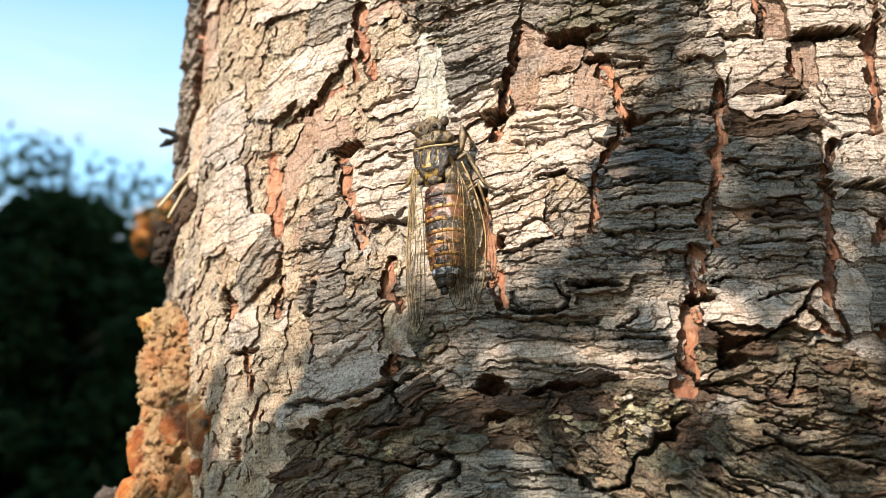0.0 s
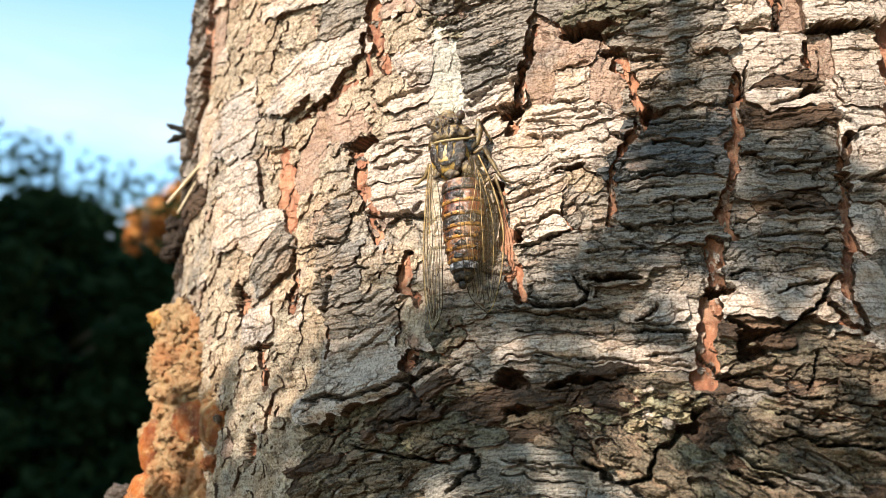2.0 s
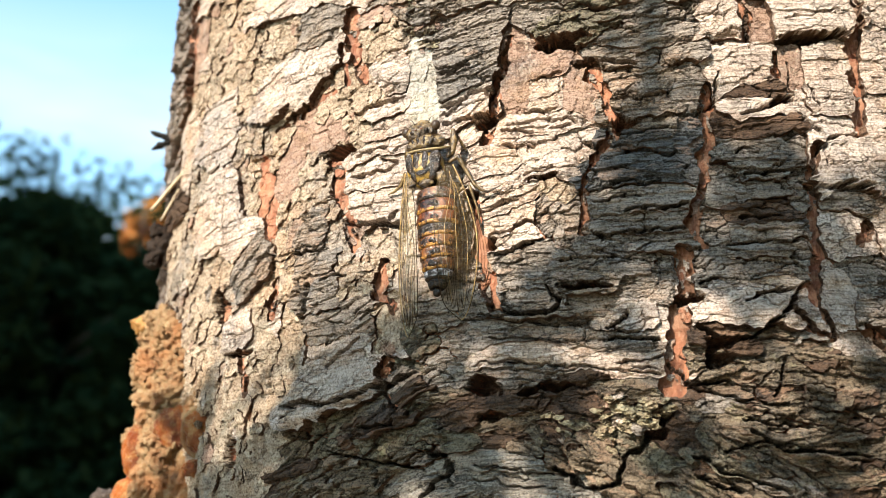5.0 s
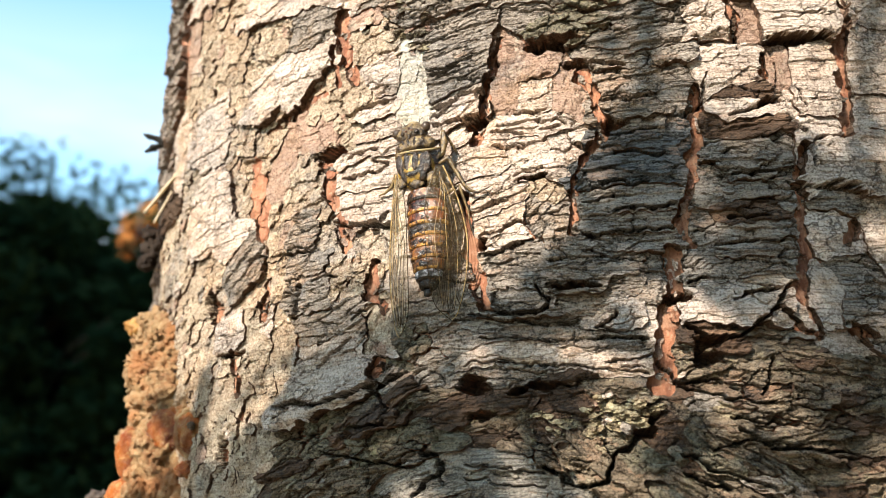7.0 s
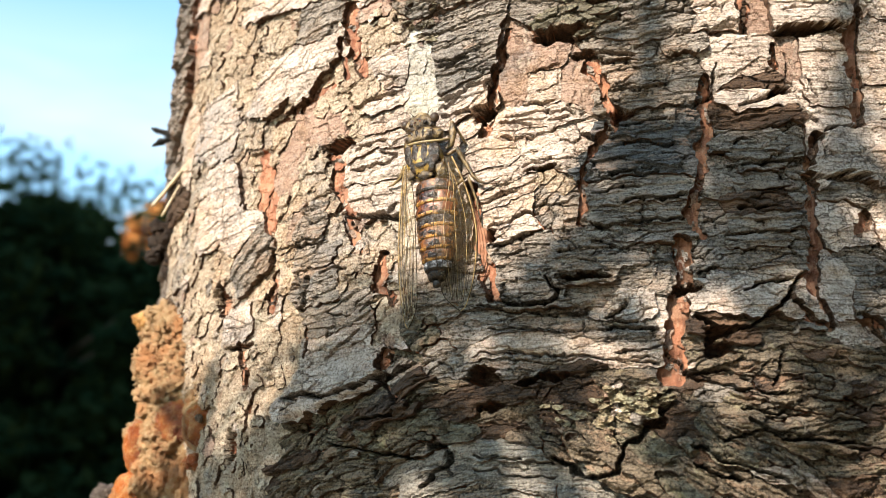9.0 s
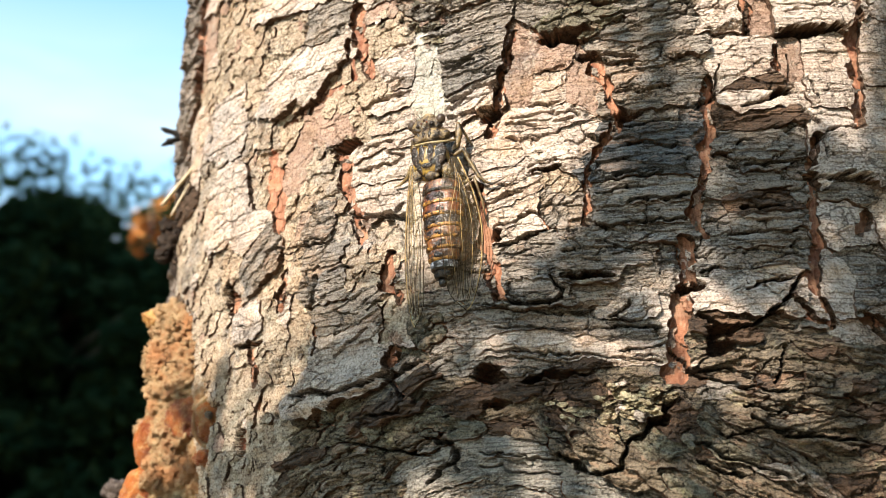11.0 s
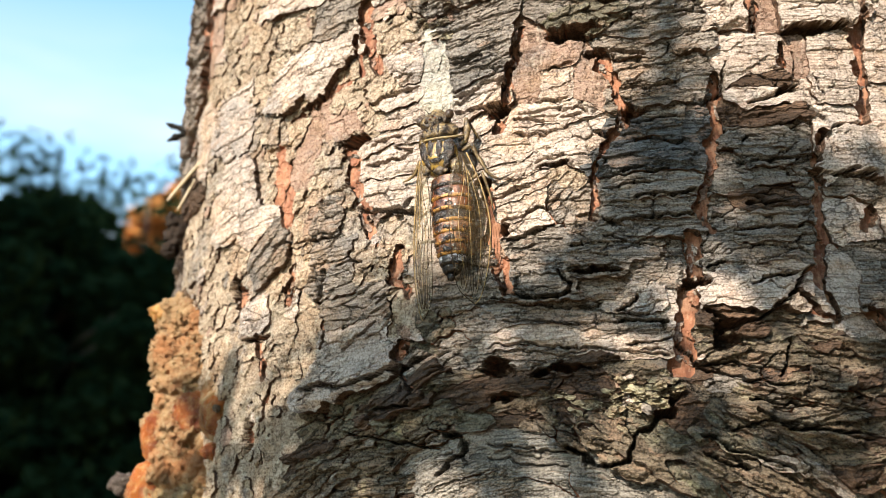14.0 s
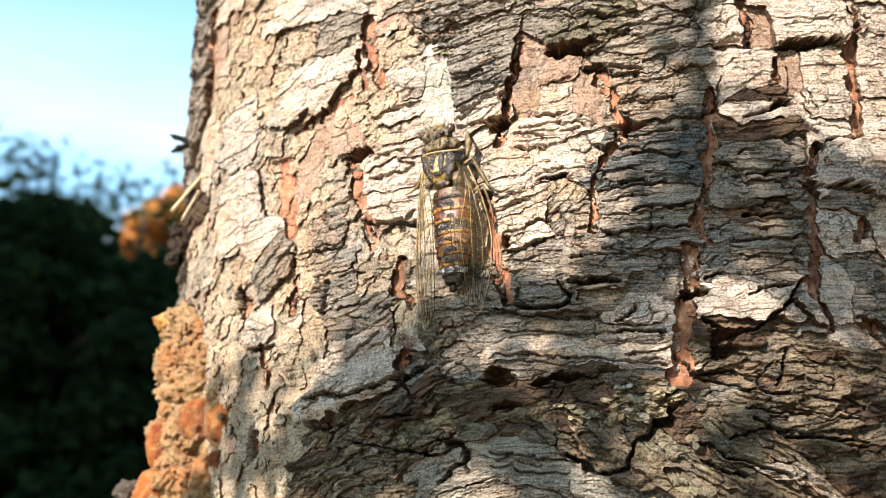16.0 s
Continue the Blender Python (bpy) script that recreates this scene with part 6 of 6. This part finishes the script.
# ---------------------------------------------------------------- the branch that shades the trunk
def build_branch(root, path, sprays, seed):
    rng = random.Random(seed)
    branch = tagged(new("overhanging_branch"), "thin leafy branch hanging before the pine trunk", "branch")
    root = Vector((AXIS_X, AXIS_Y, 0)) + Vector(root)
    branch.location = root
    bm = bmesh.new()
    def shade(s, v, away):
        """The point that throws its shadow on the bark at s, v (mm)."""
        return Vector((AXIS_X, AXIS_Y, 0)) + Vector(on_trunk(np.array(float(s)), np.array(float(v)), np.array(2.0))) + SUN * away - root

    stem = smooth_line([(0, 0.02, 0), (-0.08, -0.16, 0.04)] + [shade(*p) for p in path], 30)
    add_tube(bm, stem, [0.006 - 0.00017 * i for i in range(30)], 7)
    part("stem", bm, TREE_BARK, branch)
    leaf = bpy.data.meshes.new("leaf")
    lb = bmesh.new()
    n = 7
    left, mid, right = [], [], []
    for i in range(n + 1):
        f = i / n
        w = 0.34 * math.sin(math.pi * f ** 0.8) + 0.005
        left.append(lb.verts.new((-w, f, 0.06 * w)))
        mid.append(lb.verts.new((0, f, -0.04 * math.sin(math.pi * f))))
        right.append(lb.verts.new((w, f, 0.06 * w)))
    for i in range(n):
        lb.faces.new((left[i], mid[i], mid[i + 1], left[i + 1]))
        lb.faces.new((mid[i], right[i], right[i + 1], mid[i + 1]))
    lb.to_mesh(leaf)
    lb.free()
    leaf.materials.append(leaf_material("branch_leaf", (0.03, 0.06, 0.02), (0.06, 0.09, 0.03)))
    face = SUN.to_track_quat("Z", "Y").to_matrix().to_4x4()
    twig_bm = bmesh.new()

    def spray(s, v, size, leaves, away, length):
        """Leaves that stand between the sun and the bark at s, v (mm)."""
        centre = shade(s, v, away) + root
        join = min(stem, key=lambda p: (p + root - centre).length)
        add_tube(twig_bm, [join, (join + centre - root) / 2 + Vector((0, 0, 0.01)), centre - root], [0.0009, 0.0007, 0.0005], 5)
        for k in range(leaves):
            r, a = size * math.sqrt(rng.random()), rng.uniform(0, math.tau)
            spin = rng.uniform(0, 360)
            scale = length * rng.uniform(0.7, 1.2) / 1000
            offset = face @ Vector((r * math.cos(a) / 1000, r * math.sin(a) / 1000, rng.uniform(-0.012, 0.012)))
            ob = new("leaf", leaf)
            ob.parent = branch
            ob.matrix_basis = Matrix.Translation(centre - root + offset) @ face @ pose(0, 0, 0, rng.uniform(-35, 35), rng.uniform(-35, 35), spin) @ Matrix.Scale(scale, 4) @ Matrix.Translation((0, -0.5, 0))

    for row in sprays:
        spray(*row)
    part("twig", twig_bm, TREE_BARK, branch)
    return branch


# where the leaves' shade falls (mm round, mm up), its width, the leaves, their distance from the bark and their length
SPRAYS = [
    (-12.2, 60.2, 7.5, 14, 0.38, 7), (-16.2, 53.3, 6.0, 12, 0.38, 7), (-10.0, 52.0, 5.0, 9, 0.38, 7), (-22.9, 43.8, 6.0, 10, 0.37, 7), (-14.9, 44.4, 6.0, 10, 0.38, 7),
    (-27.3, 40.4, 4.5, 7, 0.37, 7), (-15.8, 82.2, 5.0, 2, 0.40, 7), (3.1, 58.8, 6.0, 3, 0.40, 7), (3.0, 48.8, 6.0, 4, 0.40, 7),
    (4.8, 42.0, 6.0, 4, 0.40, 7), (-55.3, 15.8, 9.0, 14, 0.40, 8), (-66.3, 10.7, 8.0, 10, 0.41, 8), (-43.3, 18.9, 7.0, 7, 0.40, 8),
]
LOW_SPRAYS = [
    (-32.5, 9.7, 8.0, 6, 0.40, 8), (-47.1, 9.2, 7.0, 9, 0.40, 8), (9.7, 15.9, 8.0, 2, 0.42, 8), (15.8, 11.0, 8.0, 2, 0.42, 8), (2.6, 10.1, 6.0, 3, 0.42, 8),
    (18.3, 26.5, 4.0, 4, 0.42, 7), (-9.1, 8.5, 6.0, 5, 0.42, 8), (-73.9, 14.8, 6.0, 10, 0.41, 8), (-79.0, 7.2, 6.0, 8, 0.41, 8), (-64.2, 19.1, 5.0, 8, 0.40, 8),
    (-57.3, 7.7, 7.0, 10, 0.41, 8), (-39.6, 7.3, 6.0, 7, 0.40, 8), (-23.9, 12.9, 6.0, 2, 0.40, 8), (12.6, 52.9, 5.0, 3, 0.40, 7), (14.7, 42.2, 6.0, 6, 0.40, 7),
]
EDGE_SPRAYS = [
    (-0.7, 39.2, 5.0, 6, 0.40, 7), (5.4, 33.5, 6.0, 6, 0.40, 7), (18.2, 35.7, 5.0, 6, 0.42, 7), (-64.4, 22.9, 5.0, 7, 0.40, 8), (-74.2, 21.6, 4.0, 6, 0.40, 8),
    (-84.0, 17.3, 4.5, 6, 0.41, 8), (-89.7, 8.5, 5.0, 6, 0.41, 8), (-66.3, 26.5, 6.0, 3, 0.40, 8), (-74.3, 22.6, 5.0, 9, 0.40, 8),
    (-90.1, 13.6, 6.0, 9, 0.40, 8), (-93.1, 7.6, 6.0, 9, 0.40, 8), (-79.3, 14.1, 6.0, 9, 0.40, 8), (-76.2, 7.2, 7.0, 10, 0.40, 8),
]
LAST_SPRAYS = [
    (-112, 12, 6, 7, 0.42, 8), (-105, 22, 5, 5, 0.42, 8), (-120, 4, 6, 7, 0.42, 8), (-102, 6, 6, 7, 0.41, 8), (-118, 24, 5, 4, 0.42, 8),
    (14.6, 53.9, 6.0, 7, 0.40, 8), (10.5, 45.0, 6.0, 7, 0.40, 8), (3.6, 54.7, 6.0, 6, 0.40, 8), (-37.1, 24.9, 5.0, 3, 0.40, 7),
    (-30.7, 24.0, 5.0, 6, 0.40, 7), (-23.7, 23.6, 5.0, 6, 0.40, 7), (-16.9, 23.2, 5.0, 3, 0.40, 7), (-14.8, 30.5, 5.0, 3, 0.40, 7),
]
SIDE_SPRAYS = [
    (0.7, 55.5, 6.0, 5, 0.44, 7), (9.0, 55.4, 6.0, 6, 0.44, 7), (17.7, 55.6, 6.0, 7, 0.44, 7), (24.0, 50.8, 6.0, 7, 0.44, 7), (3.2, 45.3, 6.0, 6, 0.44, 7),
    (11.1, 43.4, 6.0, 7, 0.44, 7), (19.1, 40.6, 6.0, 8, 0.44, 7), (-0.7, 35.6, 5.0, 5, 0.44, 7), (7.5, 31.8, 6.0, 6, 0.44, 7), (16.1, 30.0, 6.0, 7, 0.44, 7),
    (26.8, 61.3, 5.0, 5, 0.44, 7), (10.1, 20.8, 6.0, 3, 0.44, 7), (18.5, 22.7, 6.0, 3, 0.44, 7),
]
branch = build_branch((-0.05, -0.09, 2.45), ((-8, 420, 0.40), (-8, 220, 0.42), (-9, 110, 0.40), (-12, 60, 0.38), (-22, 30, 0.38)), SPRAYS + LOW_SPRAYS + EDGE_SPRAYS + LAST_SPRAYS, 4)
side_branch = build_branch((0.05, -0.10, 2.6), ((40, 420, 0.46), (36, 220, 0.47), (30, 110, 0.45), (22, 70, 0.44), (14, 40, 0.44)), SIDE_SPRAYS, 9)


def motions():
    """The branches sway a little, and the cicada's abdomen pulses as it sings."""
    home = branch.matrix_basis.copy()
    sway = ((0.0, 0), (1.0, 1), (2.0, -1), (3.0, -5), (3.5, -8), (4.6, -3), (6.0, 0), (7.0, 0.5), (8.0, -1), (8.5, -2), (9.0, -1), (10.2, 1), (11.5, 0), (12.5, 1), (13.5, 1), (14.5, 0), (15.0, -1), (15.5, 3), (16.0, 11))
    walk(branch, [(t, home @ pose(0, 0, 0, 0.02 * mm, -math.degrees(mm / 750), 0)) for t, mm in sway])
    home_2 = side_branch.matrix_basis.copy()
    sway = ((0.0, 22), (1.0, 24), (2.0, 22), (3.0, 23), (4.4, 19), (6.0, 14), (7.0, 5), (8.0, 2), (9.0, 0), (10.2, 3), (11.5, 8), (12.5, 11), (13.5, 13), (14.5, 15), (15.5, 20), (16.0, 16))
    walk(side_branch, [(t, home_2 @ pose(0, 0, 0, 0, -math.degrees(mm / 900), 0)) for t, mm in sway])
    rest = cicada_abdomen.matrix_basis.copy()
    walk(cicada_abdomen, [(0.2 * k, rest @ pose(0, 0, 0, 0.9 * math.sin(1.9 * k) + 0.5 * math.sin(0.7 * k), 0, 0.4 * math.sin(1.3 * k))) for k in range(81)])


motions()
